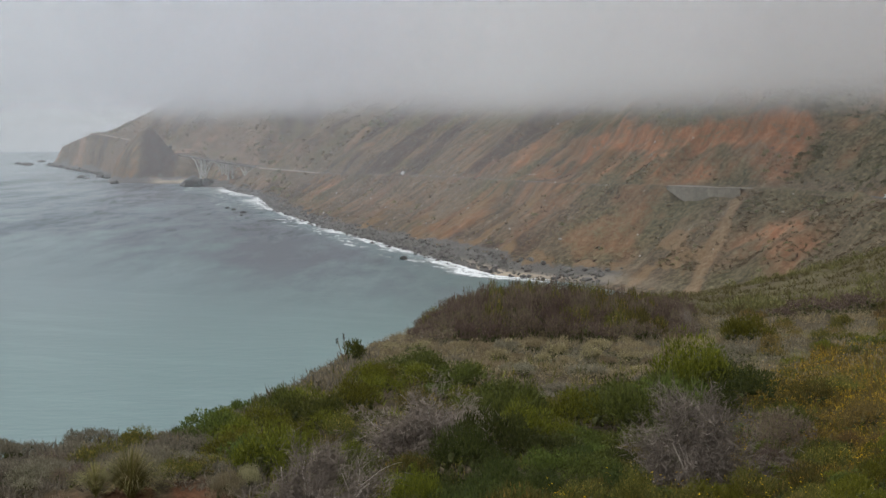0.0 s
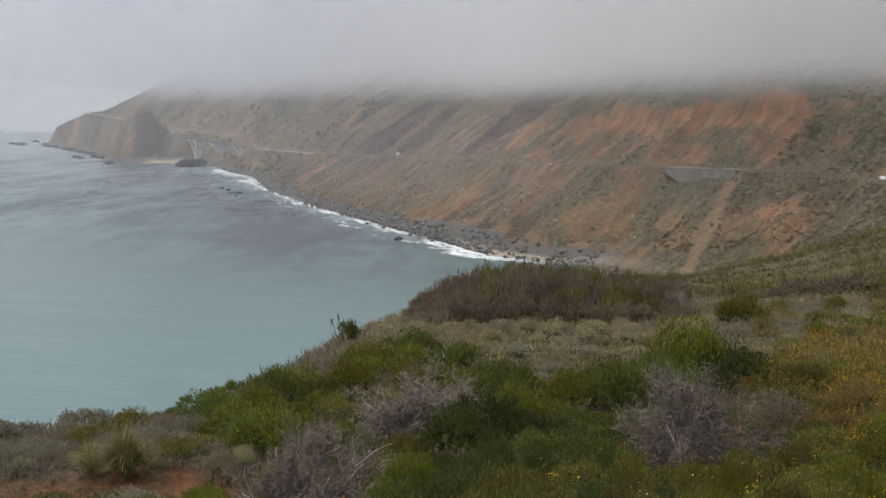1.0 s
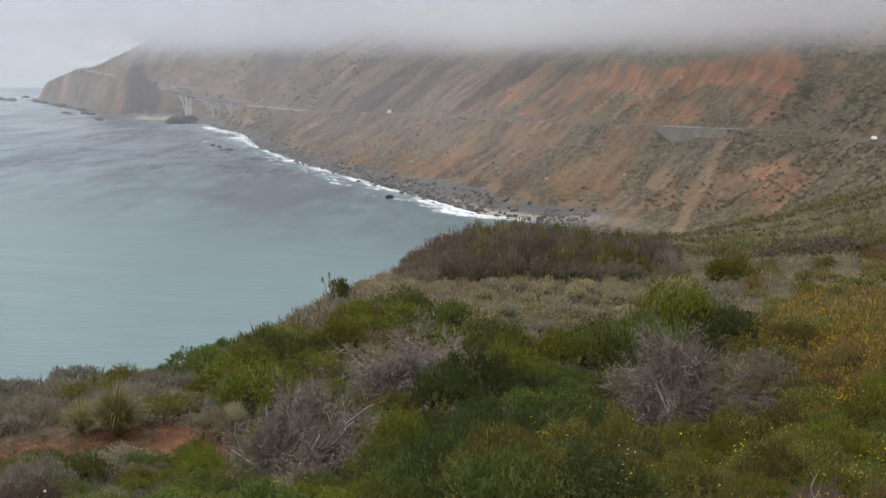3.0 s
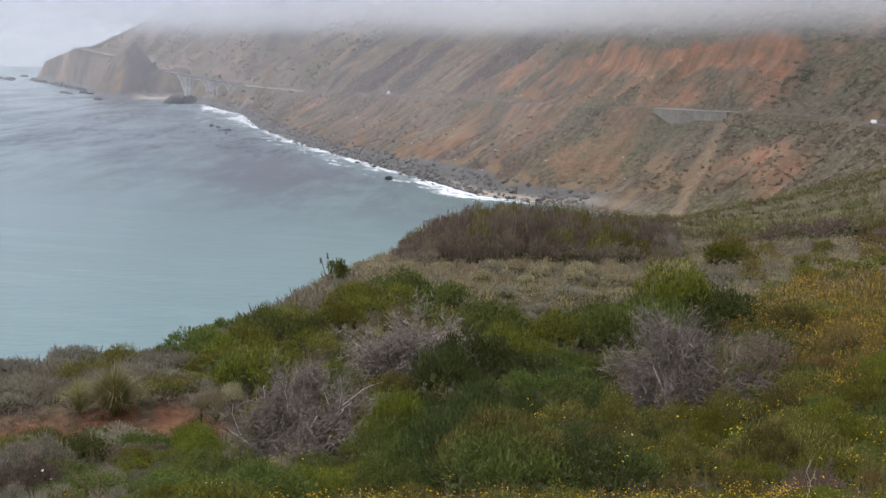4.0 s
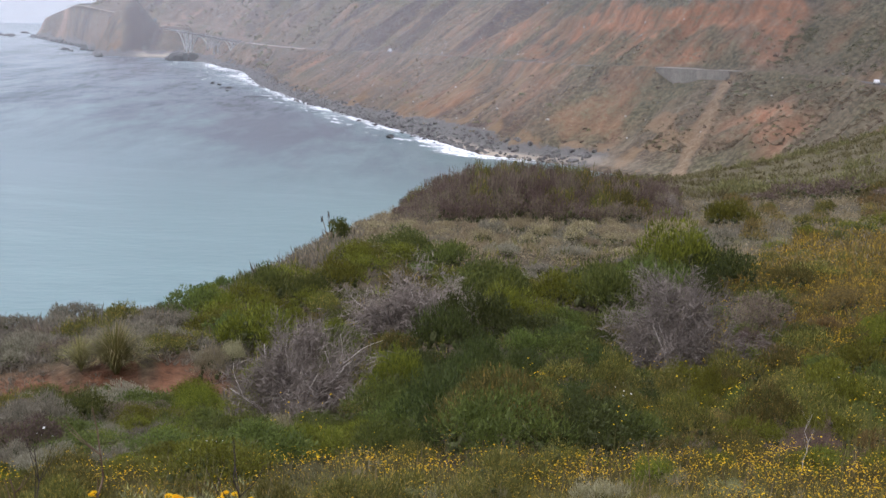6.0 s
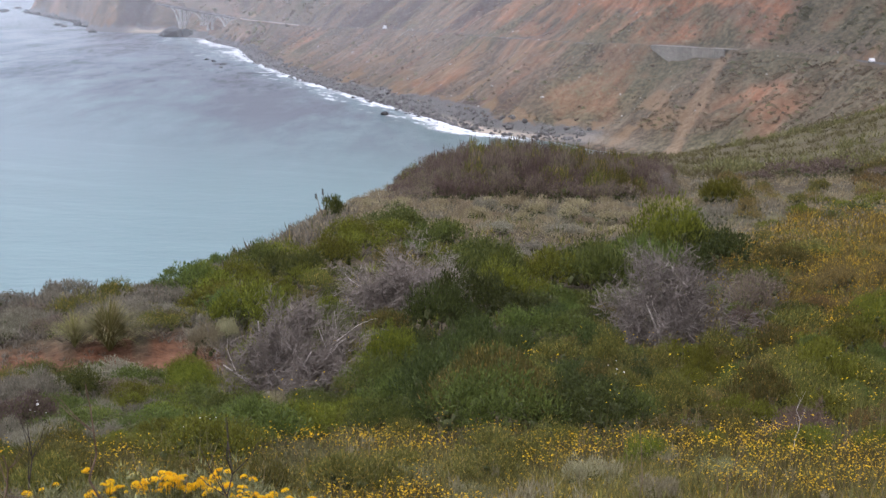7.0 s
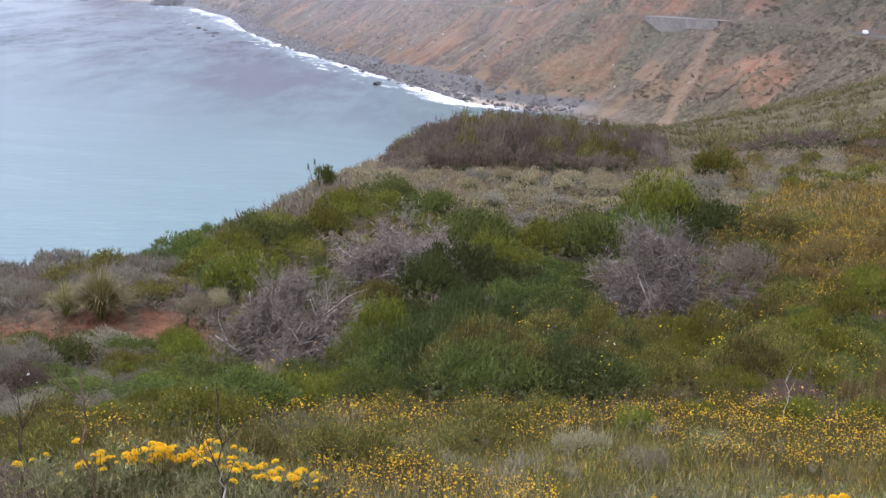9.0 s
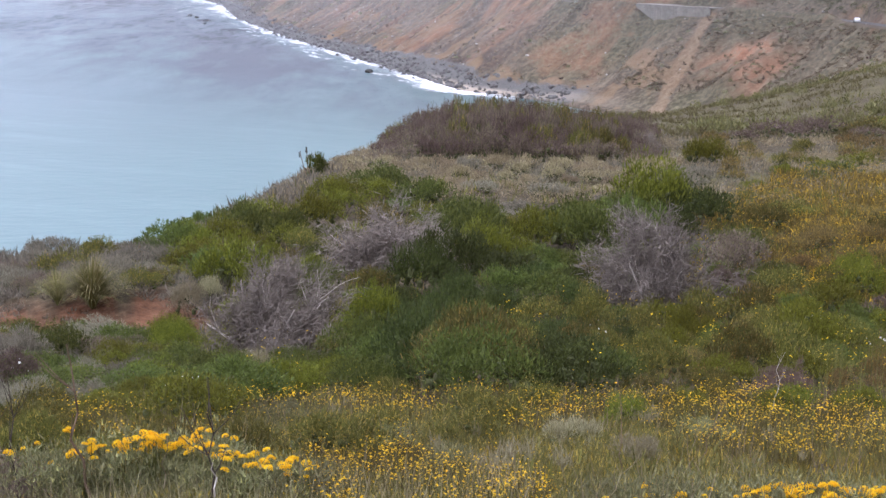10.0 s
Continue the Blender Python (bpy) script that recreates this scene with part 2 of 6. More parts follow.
def ground_material():
    m = material("coast_soil_and_scrub")
    uvw = nd(m, "ShaderNodeCombineXYZ", {"X": attr(m, "along"), "Y": attr(m, "inland"), "Z": 0.0}).outputs[0]
    streak = tex(m, 1.0, 7.0, 0.66, uvw, (0.20, 0.042, 1))
    fine = tex(m, 0.55, 5.0, 0.65)
    grain = tex(m, 3.5, 4.0, 0.7)
    broad = tex(m, 0.028, 4.0, 0.6)
    patch = tex(m, 0.11, 5.0, 0.62)
    soil = ramp(m, streak, [(0.3, (0.075, 0.048, 0.030)), (0.46, (0.155, 0.098, 0.058)), (0.56, (0.20, 0.132, 0.080)), (0.72, (0.27, 0.195, 0.13))])
    soil = mixc(m, calc(m, "MULTIPLY", step(m, broad, 0.48, 0.60), 0.75), soil, (0.215, 0.150, 0.085))
    scrub = ramp(m, calc(m, "ADD", calc(m, "MULTIPLY", fine, 0.5), calc(m, "MULTIPLY", streak, 0.5)), [(0.34, (0.045, 0.038, 0.028)), (0.46, (0.104, 0.083, 0.060)), (0.56, (0.180, 0.142, 0.100)), (0.68, (0.29, 0.228, 0.158))])
    weed = ramp(m, fine, [(0.3, (0.036, 0.038, 0.022)), (0.46, (0.080, 0.080, 0.042)), (0.58, (0.138, 0.130, 0.070)), (0.72, (0.21, 0.19, 0.105))])
    scrub = mixc(m, calc(m, "MULTIPLY", attr(m, "lush"), 0.58), scrub, weed)
    soil = mixc(m, attr(m, "chute"), soil, ramp(m, fine, [(0.35, (0.16, 0.112, 0.066)), (0.65, (0.27, 0.20, 0.13))]))
    # far hills paled towards pink in colour to make up for thinner haze
    soil = mixc(m, calc(m, "MULTIPLY", attr(m, "dry"), 0.75), soil, (0.30, 0.215, 0.165))
    scrub = mixc(m, calc(m, "MULTIPLY", attr(m, "dry"), 0.35), scrub, (0.21, 0.155, 0.12))
    cover = calc(m, "ADD", calc(m, "MULTIPLY", patch, 0.65), calc(m, "MULTIPLY", fine, 0.5))
    cover = calc(m, "ADD", cover, calc(m, "MULTIPLY", attr(m, "scrub"), 0.25))
    cover = calc(m, "ADD", cover, calc(m, "MULTIPLY", attr(m, "lush"), 0.10))
    c = mixc(m, step(m, cover, 0.44, 0.62), soil, scrub)
    # dark cover: scrub, and the hill's shaded side put into the colour
    shade_and_scrub = ramp(m, fine, [(0.3, (0.040, 0.032, 0.030)), (0.5, (0.075, 0.058, 0.052)), (0.7, (0.12, 0.094, 0.080))])
    c = mixc(m, calc(m, "MULTIPLY", attr(m, "shade_and_scrub"), step(m, cover, 0.42, 0.62)), c, shade_and_scrub)
    redc = ramp(m, calc(m, "ADD", calc(m, "MULTIPLY", streak, 0.55), calc(m, "MULTIPLY", fine, 0.45)), [(0.34, (0.135, 0.072, 0.044)), (0.5, (0.32, 0.158, 0.088)), (0.66, (0.45, 0.27, 0.17))])
    red = calc(m, "MULTIPLY", attr(m, "red"), step(m, calc(m, "ADD", calc(m, "MULTIPLY", patch, 0.6), calc(m, "MULTIPLY", fine, 0.8)), 0.86, 0.68))
    c = mixc(m, red, c, redc)
    stone = ramp(m, grain, [(0.3, (0.06, 0.058, 0.055)), (0.55, (0.15, 0.145, 0.135)), (0.75, (0.25, 0.24, 0.22))])
    c = mixc(m, step(m, calc(m, "ADD", attr(m, "beach"), calc(m, "MULTIPLY", calc(m, "SUBTRACT", fine, 0.5), 0.9)), 0.35, 0.6), c, stone)
    sand = calc(m, "MULTIPLY", attr(m, "sand"), 1.0)
    c = mixc(m, sand, c, (0.42, 0.36, 0.28))
    duff = ramp(m, grain, [(0.3, (0.035, 0.028, 0.018)), (0.55, (0.085, 0.068, 0.04)), (0.75, (0.15, 0.12, 0.07))])
    straw = ramp(m, fine, [(0.3, (0.062, 0.058, 0.024)), (0.55, (0.122, 0.108, 0.050)), (0.75, (0.19, 0.165, 0.085))])
    duff = mixc(m, step(m, calc(m, "ADD", attr(m, "grass"), calc(m, "MULTIPLY", calc(m, "SUBTRACT", patch, 0.5), 1.2)), 0.3, 0.8), duff, straw)
    bank = ramp(m, calc(m, "ADD", calc(m, "MULTIPLY", grain, 0.6), calc(m, "MULTIPLY", fine, 0.4)), [(0.36, (0.056, 0.028, 0.015)), (0.5, (0.140, 0.064, 0.032)), (0.64, (0.215, 0.108, 0.06))])
    duff = mixc(m, attr(m, "bank"), duff, bank)
    c = mixc(m, attr(m, "near"), c, duff)
    h = calc(m, "ADD", fine, calc(m, "MULTIPLY", grain, 0.3))
    return finish(m, c, 0.95, h, 0.7, 0.8, spec=0.15)


def sea_material():
    m = material("sea_water")
    co = nd(m, "ShaderNodeTexCoord").outputs["Object"]
    sep = nd(m, "ShaderNodeSeparateXYZ", {0: co})
    big = tex(m, 0.004, 4.0, 0.6, co, (1.0, 0.6, 1))
    body = mixc(m, step(m, big, 0.35, 0.65), (0.061, 0.118, 0.120), (0.086, 0.152, 0.150))
    turn = nd(m, "ShaderNodeMapping", {"Vector": co})
    turn.inputs["Rotation"].default_value = (0, 0, radians(24))
    line = tex(m, 0.07, 5.0, 0.6, turn.outputs[0], (0.22, 1.0, 1))
    near = step(m, sep.outputs["Y"], 760, 420)
    body = mixc(m, calc(m, "MULTIPLY", near, calc(m, "MULTIPLY", step(m, line, 0.53, 0.72), 0.46)), body, (0.19, 0.285, 0.265))
    body = mixc(m, calc(m, "MULTIPLY", near, calc(m, "MULTIPLY", step(m, line, 0.48, 0.34), 0.5)), body, (0.045, 0.100, 0.098))
    body = mixc(m, calc(m, "MULTIPLY", step(m, calc(m, "SUBTRACT", sep.outputs["Y"], calc(m, "MULTIPLY", sep.outputs["X"], 1.2)), 640, 430), 0.45), body, (0.092, 0.190, 0.168))
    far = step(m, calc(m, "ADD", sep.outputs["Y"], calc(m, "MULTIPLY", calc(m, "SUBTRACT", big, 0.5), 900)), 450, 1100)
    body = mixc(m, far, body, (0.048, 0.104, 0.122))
    # kelp under the surface, in drifting rafts parallel to the shore
    k1 = tex(m, 0.016, 6.0, 0.68, co, (1.0, 0.24, 1))
    k2 = tex(m, 0.07, 4.0, 0.7, co, (1.0, 0.28, 1))
    q = calc(m, "SUBTRACT", calc(m, "ADD", sep.outputs["X"], calc(m, "MULTIPLY", sep.outputs["Y"], 0.31)), 196.0)
    band = calc(m, "MULTIPLY", step(m, q, -8, -32), step(m, q, -230, -90))
    zone = calc(m, "MULTIPLY", step(m, calc(m, "ADD", sep.outputs["Y"], calc(m, "MULTIPLY", band, 170.0)), 560, 800), step(m, sep.outputs["Y"], 2300, 1500))
    k3 = calc(m, "ADD", calc(m, "ADD", k1, calc(m, "MULTIPLY", k2, 0.30)), calc(m, "MULTIPLY", band, 0.13))
    kelp = calc(m, "MULTIPLY", zone, step(m, k3, 0.62, 0.84))
    body = mixc(m, calc(m, "MULTIPLY", kelp, calc(m, "ADD", 0.32, calc(m, "MULTIPLY", band, 0.28))), body, (0.078, 0.055, 0.074))
    # single fronds and torn mats
    k4 = tex(m, 0.17, 5.0, 0.75, co, (1.0, 0.2, 1))
    fleck = calc(m, "MULTIPLY", calc(m, "MULTIPLY", step(m, sep.outputs["Y"], 720, 980), calc(m, "ADD", 0.25, calc(m, "MULTIPLY", band, 0.75))), step(m, calc(m, "ADD", calc(m, "MULTIPLY", k4, 0.75), calc(m, "MULTIPLY", k1, 0.45)), 0.62, 0.70))
    body = mixc(m, calc(m, "MULTIPLY", fleck, 0.5), body, (0.050, 0.034, 0.036))
    w1 = tex(m, 0.22, 5.0, 0.62, co, (0.55, 1.0, 1))
    w2 = tex(m, 0.05, 3.0, 0.5, co, (0.4, 1.0, 1))
    h = calc(m, "ADD", w1, calc(m, "MULTIPLY", w2, 0.7))
    h = calc(m, "MULTIPLY", h, step(m, sep.outputs["Y"], 800, 250))
    finish(m, body, 0.22, h, 0.18, 1.0, spec=0.5)
    b = [n for n in m.node_tree.nodes if n.type == "BSDF_PRINCIPLED"][0]
    m.node_tree.links.new(calc(m, "ADD", 0.28, calc(m, "ADD", calc(m, "MULTIPLY", kelp, 0.15), calc(m, "MULTIPLY", fleck, 0.35))), b.inputs["Roughness"])
    m.node_tree.links.new(calc(m, "SUBTRACT", 0.5, calc(m, "ADD", calc(m, "MULTIPLY", kelp, 0.15), calc(m, "MULTIPLY", fleck, 0.2))), b.inputs["Specular IOR Level"])
    return m


def surf_material(name, amount):
    """Broken foam: white water with ragged holes."""
    m = material(name)
    co = nd(m, "ShaderNodeTexCoord").outputs["Object"]
    n = calc(m, "ADD", tex(m, 0.16, 6.0, 0.7, co), calc(m, "MULTIPLY", tex(m, 0.03, 3.0, 0.5, co), 0.6))
    mask = step(m, calc(m, "ADD", n, calc(m, "MULTIPLY", attr(m, "foam"), 0.40)), 1.00 - amount, 1.12 - amount)
    d = nd(m, "ShaderNodeBsdfPrincipled", {"Base Color": col((0.82, 0.85, 0.85)), "Roughness": 0.7})
    t = nd(m, "ShaderNodeBsdfTransparent")
    mx = nd(m, "ShaderNodeMixShader", {0: mask, 1: t.outputs[0], 2: d.outputs[0]})
    nd(m, "ShaderNodeOutputMaterial", {"Surface": mx.outputs[0]})
    return m


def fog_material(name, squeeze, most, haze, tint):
    """Cloud sheet: adds faint distance haze low down, closing to cloud with height, with soft drifting edges."""
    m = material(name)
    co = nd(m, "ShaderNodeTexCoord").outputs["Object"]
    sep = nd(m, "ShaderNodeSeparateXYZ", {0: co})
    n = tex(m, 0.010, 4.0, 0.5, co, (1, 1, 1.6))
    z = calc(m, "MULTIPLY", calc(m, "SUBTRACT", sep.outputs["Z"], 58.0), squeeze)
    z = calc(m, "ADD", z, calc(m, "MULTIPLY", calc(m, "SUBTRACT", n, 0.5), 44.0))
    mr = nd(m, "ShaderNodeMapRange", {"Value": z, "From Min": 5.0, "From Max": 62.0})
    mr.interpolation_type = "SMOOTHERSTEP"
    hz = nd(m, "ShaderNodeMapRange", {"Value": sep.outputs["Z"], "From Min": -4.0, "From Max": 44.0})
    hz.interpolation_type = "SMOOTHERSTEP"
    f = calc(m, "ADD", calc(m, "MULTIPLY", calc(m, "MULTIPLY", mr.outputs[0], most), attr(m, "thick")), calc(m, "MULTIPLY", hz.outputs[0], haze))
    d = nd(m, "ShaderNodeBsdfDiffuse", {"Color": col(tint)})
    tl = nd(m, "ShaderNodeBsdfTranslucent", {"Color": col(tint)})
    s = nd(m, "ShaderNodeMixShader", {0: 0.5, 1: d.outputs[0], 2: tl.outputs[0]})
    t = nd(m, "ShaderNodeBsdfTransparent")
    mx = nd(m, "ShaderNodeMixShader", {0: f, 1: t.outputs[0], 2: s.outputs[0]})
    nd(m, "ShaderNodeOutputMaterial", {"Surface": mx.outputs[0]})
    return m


def simple(name, a, b, scale, rough=0.8, strength=0.3, distance=0.05, metal=0.0):
    m = material(name)
    n = calc(m, "ADD", calc(m, "MULTIPLY", tex(m, scale, 5.0, 0.65), 0.7), calc(m, "MULTIPLY", tex(m, scale * 0.17, 3.0), 0.3))
    own = nd(m, "ShaderNodeObjectInfo").outputs["Random"]
    c = mixc(m, step(m, calc(m, "ADD", n, calc(m, "MULTIPLY", calc(m, "SUBTRACT", own, 0.5), 0.15)), 0.35, 0.65), a, b)
    return finish(m, c, rough, n, strength, distance, metal)


M_GROUND, M_SEA = ground_material(), sea_material()
M_SURF, M_WASH = surf_material("white_surf", 0.05), surf_material("thin_wash", 0.0)
M_CONCRETE = simple("weathered_concrete", (0.38, 0.37, 0.34), (0.56, 0.55, 0.51), 0.5)
M_WALL = simple("wall_concrete", (0.19, 0.172, 0.142), (0.29, 0.265, 0.222), 0.6)
M_ASPHALT = simple("grey_asphalt", (0.07, 0.07, 0.068), (0.11, 0.108, 0.10), 0.8)
M_SHOULDER = simple("pale_gravel_shoulder", (0.26, 0.21, 0.15), (0.40, 0.33, 0.25), 0.5, 0.95)
M_VERGE = simple("brown_verge_soil", (0.085, 0.068, 0.046), (0.155, 0.12, 0.08), 0.5, 0.95)
M_STEEL = simple("galvanised_steel", (0.4, 0.41, 0.41), (0.55, 0.55, 0.54), 2.0, 0.45, metal=0.7)
M_ROCK = simple("grey_shore_rock", (0.075, 0.072, 0.068), (0.22, 0.21, 0.195), 0.7, 0.85, 0.7, 0.3)
M_WETROCK = simple("wet_dark_rock", (0.022, 0.022, 0.02), (0.06, 0.056, 0.05), 0.6, 0.4, 0.7, 0.3)
M_PALEROCK = simple("pale_boulder", (0.38, 0.35, 0.31), (0.55, 0.52, 0.47), 0.9, 0.9, 0.6, 0.2)
M_DRIFT = simple("silver_dead_wood", (0.38, 0.34, 0.29), (0.62, 0.57, 0.49), 9.0, 0.85, 0.3, 0.01)
M_TWIG = simple("mauve_dead_twigs", (0.112, 0.093, 0.076), (0.268, 0.226, 0.186), 7.0, 0.9, 0.3, 0.01)
M_STEM = simple("brown_dry_stem", (0.10, 0.065, 0.04), (0.24, 0.17, 0.11), 12.0, 0.9, 0.3, 0.01)
M_BARK = simple("dark_bark", (0.035, 0.028, 0.022), (0.09, 0.07, 0.055), 14.0, 0.95, 0.4, 0.01)
# dark colour of the balls that deepen the shade inside crowns
M_INNER = simple("inner_shade_fill", (0.036, 0.043, 0.013), (0.080, 0.084, 0.028), 9.0, 0.95, 0.5, 0.02)
M_GREEN = leaf_material("fresh_green_leaves", (0.066, 0.074, 0.008), (0.238, 0.248, 0.026))
M_DARKGREEN = leaf_material("dark_green_leaves", (0.048, 0.063, 0.013), (0.158, 0.185, 0.036))
# leaf colour darkened to stand for shade in hollows between shrubs
M_SHADE = leaf_material("shade_dark_leaves", (0.030, 0.040, 0.010), (0.098, 0.118, 0.026))
M_OLIVE = leaf_material("olive_leaves", (0.073, 0.073, 0.016), (0.222, 0.208, 0.047), (0.42, 0.31, 0.07))
M_SAGE = leaf_material("grey_sage_leaves", (0.132, 0.120, 0.084), (0.335, 0.304, 0.218))
M_PALE = leaf_material("silvery_leaves", (0.19, 0.17, 0.095), (0.44, 0.395, 0.235))
M_BROWN = leaf_material("brown_mauve_scrub", (0.095, 0.068, 0.052), (0.250, 0.190, 0.145), (0.20, 0.19, 0.07))
M_RUST = leaf_material("russet_scrub", (0.115, 0.088, 0.030), (0.29, 0.225, 0.075), (0.42, 0.29, 0.06))
M_STRAW = leaf_material("straw_tussock", (0.175, 0.144, 0.080), (0.45, 0.375, 0.222))
M_HILL = leaf_material("grey_olive_scrub", (0.108, 0.086, 0.058), (0.295, 0.230, 0.152))
M_BLADE = leaf_material("long_green_blades", (0.12, 0.125, 0.035), (0.34, 0.325, 0.10), (0.50, 0.44, 0.20))
M_MEADOW = leaf_material("meadow_herbs", (0.092, 0.073, 0.019), (0.262, 0.196, 0.044), (0.60, 0.37, 0.03))
M_STEMGOLD = leaf_material("russet_flower_stems", (0.092, 0.063, 0.019), (0.250, 0.165, 0.042), (0.56, 0.33, 0.03))
M_HILLBUSH = leaf_material("muted_green_bushes", (0.135, 0.145, 0.072), (0.28, 0.28, 0.145))
M_SLOPE = leaf_material("olive_slope_scrub", (0.088, 0.084, 0.030), (0.215, 0.195, 0.078))
# concrete darkened to show the shaded sides of deck and railing
M_BRIDGE = simple("shaded_deck_concrete", (0.13, 0.125, 0.112), (0.215, 0.208, 0.19), 0.5)
M_YELLOW = leaf_material("yellow_petals", (0.93, 0.58, 0.008), (0.98, 0.74, 0.022), vary=0.2)
M_FLOWERSTEM = leaf_material("olive_flower_stems", (0.09, 0.084, 0.028), (0.22, 0.198, 0.066))
M_HERB = leaf_material("grey_green_herbs", (0.088, 0.078, 0.024), (0.250, 0.212, 0.072), (0.48, 0.33, 0.06))
M_FERNY = leaf_material("ferny_grey_leaves", (0.120, 0.122, 0.052), (0.33, 0.325, 0.155), (0.45, 0.42, 0.15))
M_RUSSETTWIG = simple("brown_purple_twigs", (0.075, 0.050, 0.037), (0.175, 0.118, 0.088), 7.0, 0.9, 0.3, 0.01)
M_GOLD = leaf_material("golden_flowers", (0.62, 0.37, 0.012), (0.86, 0.56, 0.02), vary=0.2)
M_WHITE = leaf_material("white_petals", (0.55, 0.55, 0.5), (0.8, 0.8, 0.76))
M_CARPAINT = finish(material("white_car_paint"), (0.8, 0.8, 0.79), 0.3, spec=0.5)
M_CARGLASS = finish(material("dark_car_glass"), (0.02, 0.022, 0.025), 0.08, spec=0.5)
M_TYRE = finish(material("black_tyre"), (0.02, 0.02, 0.02), 0.9)
M_LAMP = finish(material("lamp_glass"), (0.7, 0.7, 0.68), 0.15, spec=0.5)


# ---- mesh tools ----
def mesh_from(name, verts, faces, mats=(), smooth_faces=False, index=None):
    """A mesh out of number arrays: faces all of one size."""
    verts, faces = np.asarray(verts, np.float32), np.asarray(faces, np.int32)
    me = bpy.data.meshes.new(name)
    k = faces.shape[1]
    me.vertices.add(len(verts))
    me.vertices.foreach_set("co", verts.ravel())
    me.loops.add(faces.size)
    me.loops.foreach_set("vertex_index", faces.ravel())
    me.polygons.add(len(faces))
    me.polygons.foreach_set("loop_start", np.arange(0, faces.size, k, dtype=np.int32))
    me.polygons.foreach_set("use_smooth", np.full(len(faces), smooth_faces))
    if index is not None:
        me.polygons.foreach_set("material_index", np.asarray(index, np.int32))
    for mt in mats:
        me.materials.append(mt)
    me.update(calc_edges=True)
    return me


def put_attr(me, name, values):
    a = me.attributes.new(name, "FLOAT", "POINT")
    a.data.foreach_set("value", np.asarray(values, np.float32).ravel())


def part(name, data, mat, parent, label=""):
    """One mesh object under a thing or a part, from a bmesh or a ready mesh."""
    if isinstance(data, bmesh.types.BMesh):
        me = bpy.data.meshes.new(name)
        data.to_mesh(me)
        data.free()
    else:
        me = data
    if mat and not me.materials:
        me.materials.append(mat)
    ob = new(name, me)
    ob.parent = parent
    return tagged(ob, label)


def box(bm, lo, hi, bevel=0.0):
    r = bmesh.ops.create_cube(bm, size=1.0)
    for v in r["verts"]:
        v.co = Vector([lo[i] + (v.co[i] + 0.5) * (hi[i] - lo[i]) for i in range(3)])
    if bevel:
        ed = list({e for v in r["verts"] for e in v.link_edges})
        bmesh.ops.bevel(bm, geom=ed, offset=bevel, segments=1, affect="EDGES")


def grid_faces(rows, cols, wrap=False):
    r, c = np.meshgrid(np.arange(rows - 1), np.arange(cols if wrap else cols - 1), indexing="ij")
    n = (c + 1) % cols
    return np.stack([r * cols + c, r * cols + n, (r + 1) * cols + n, (r + 1) * cols + c], -1).reshape(-1, 4)


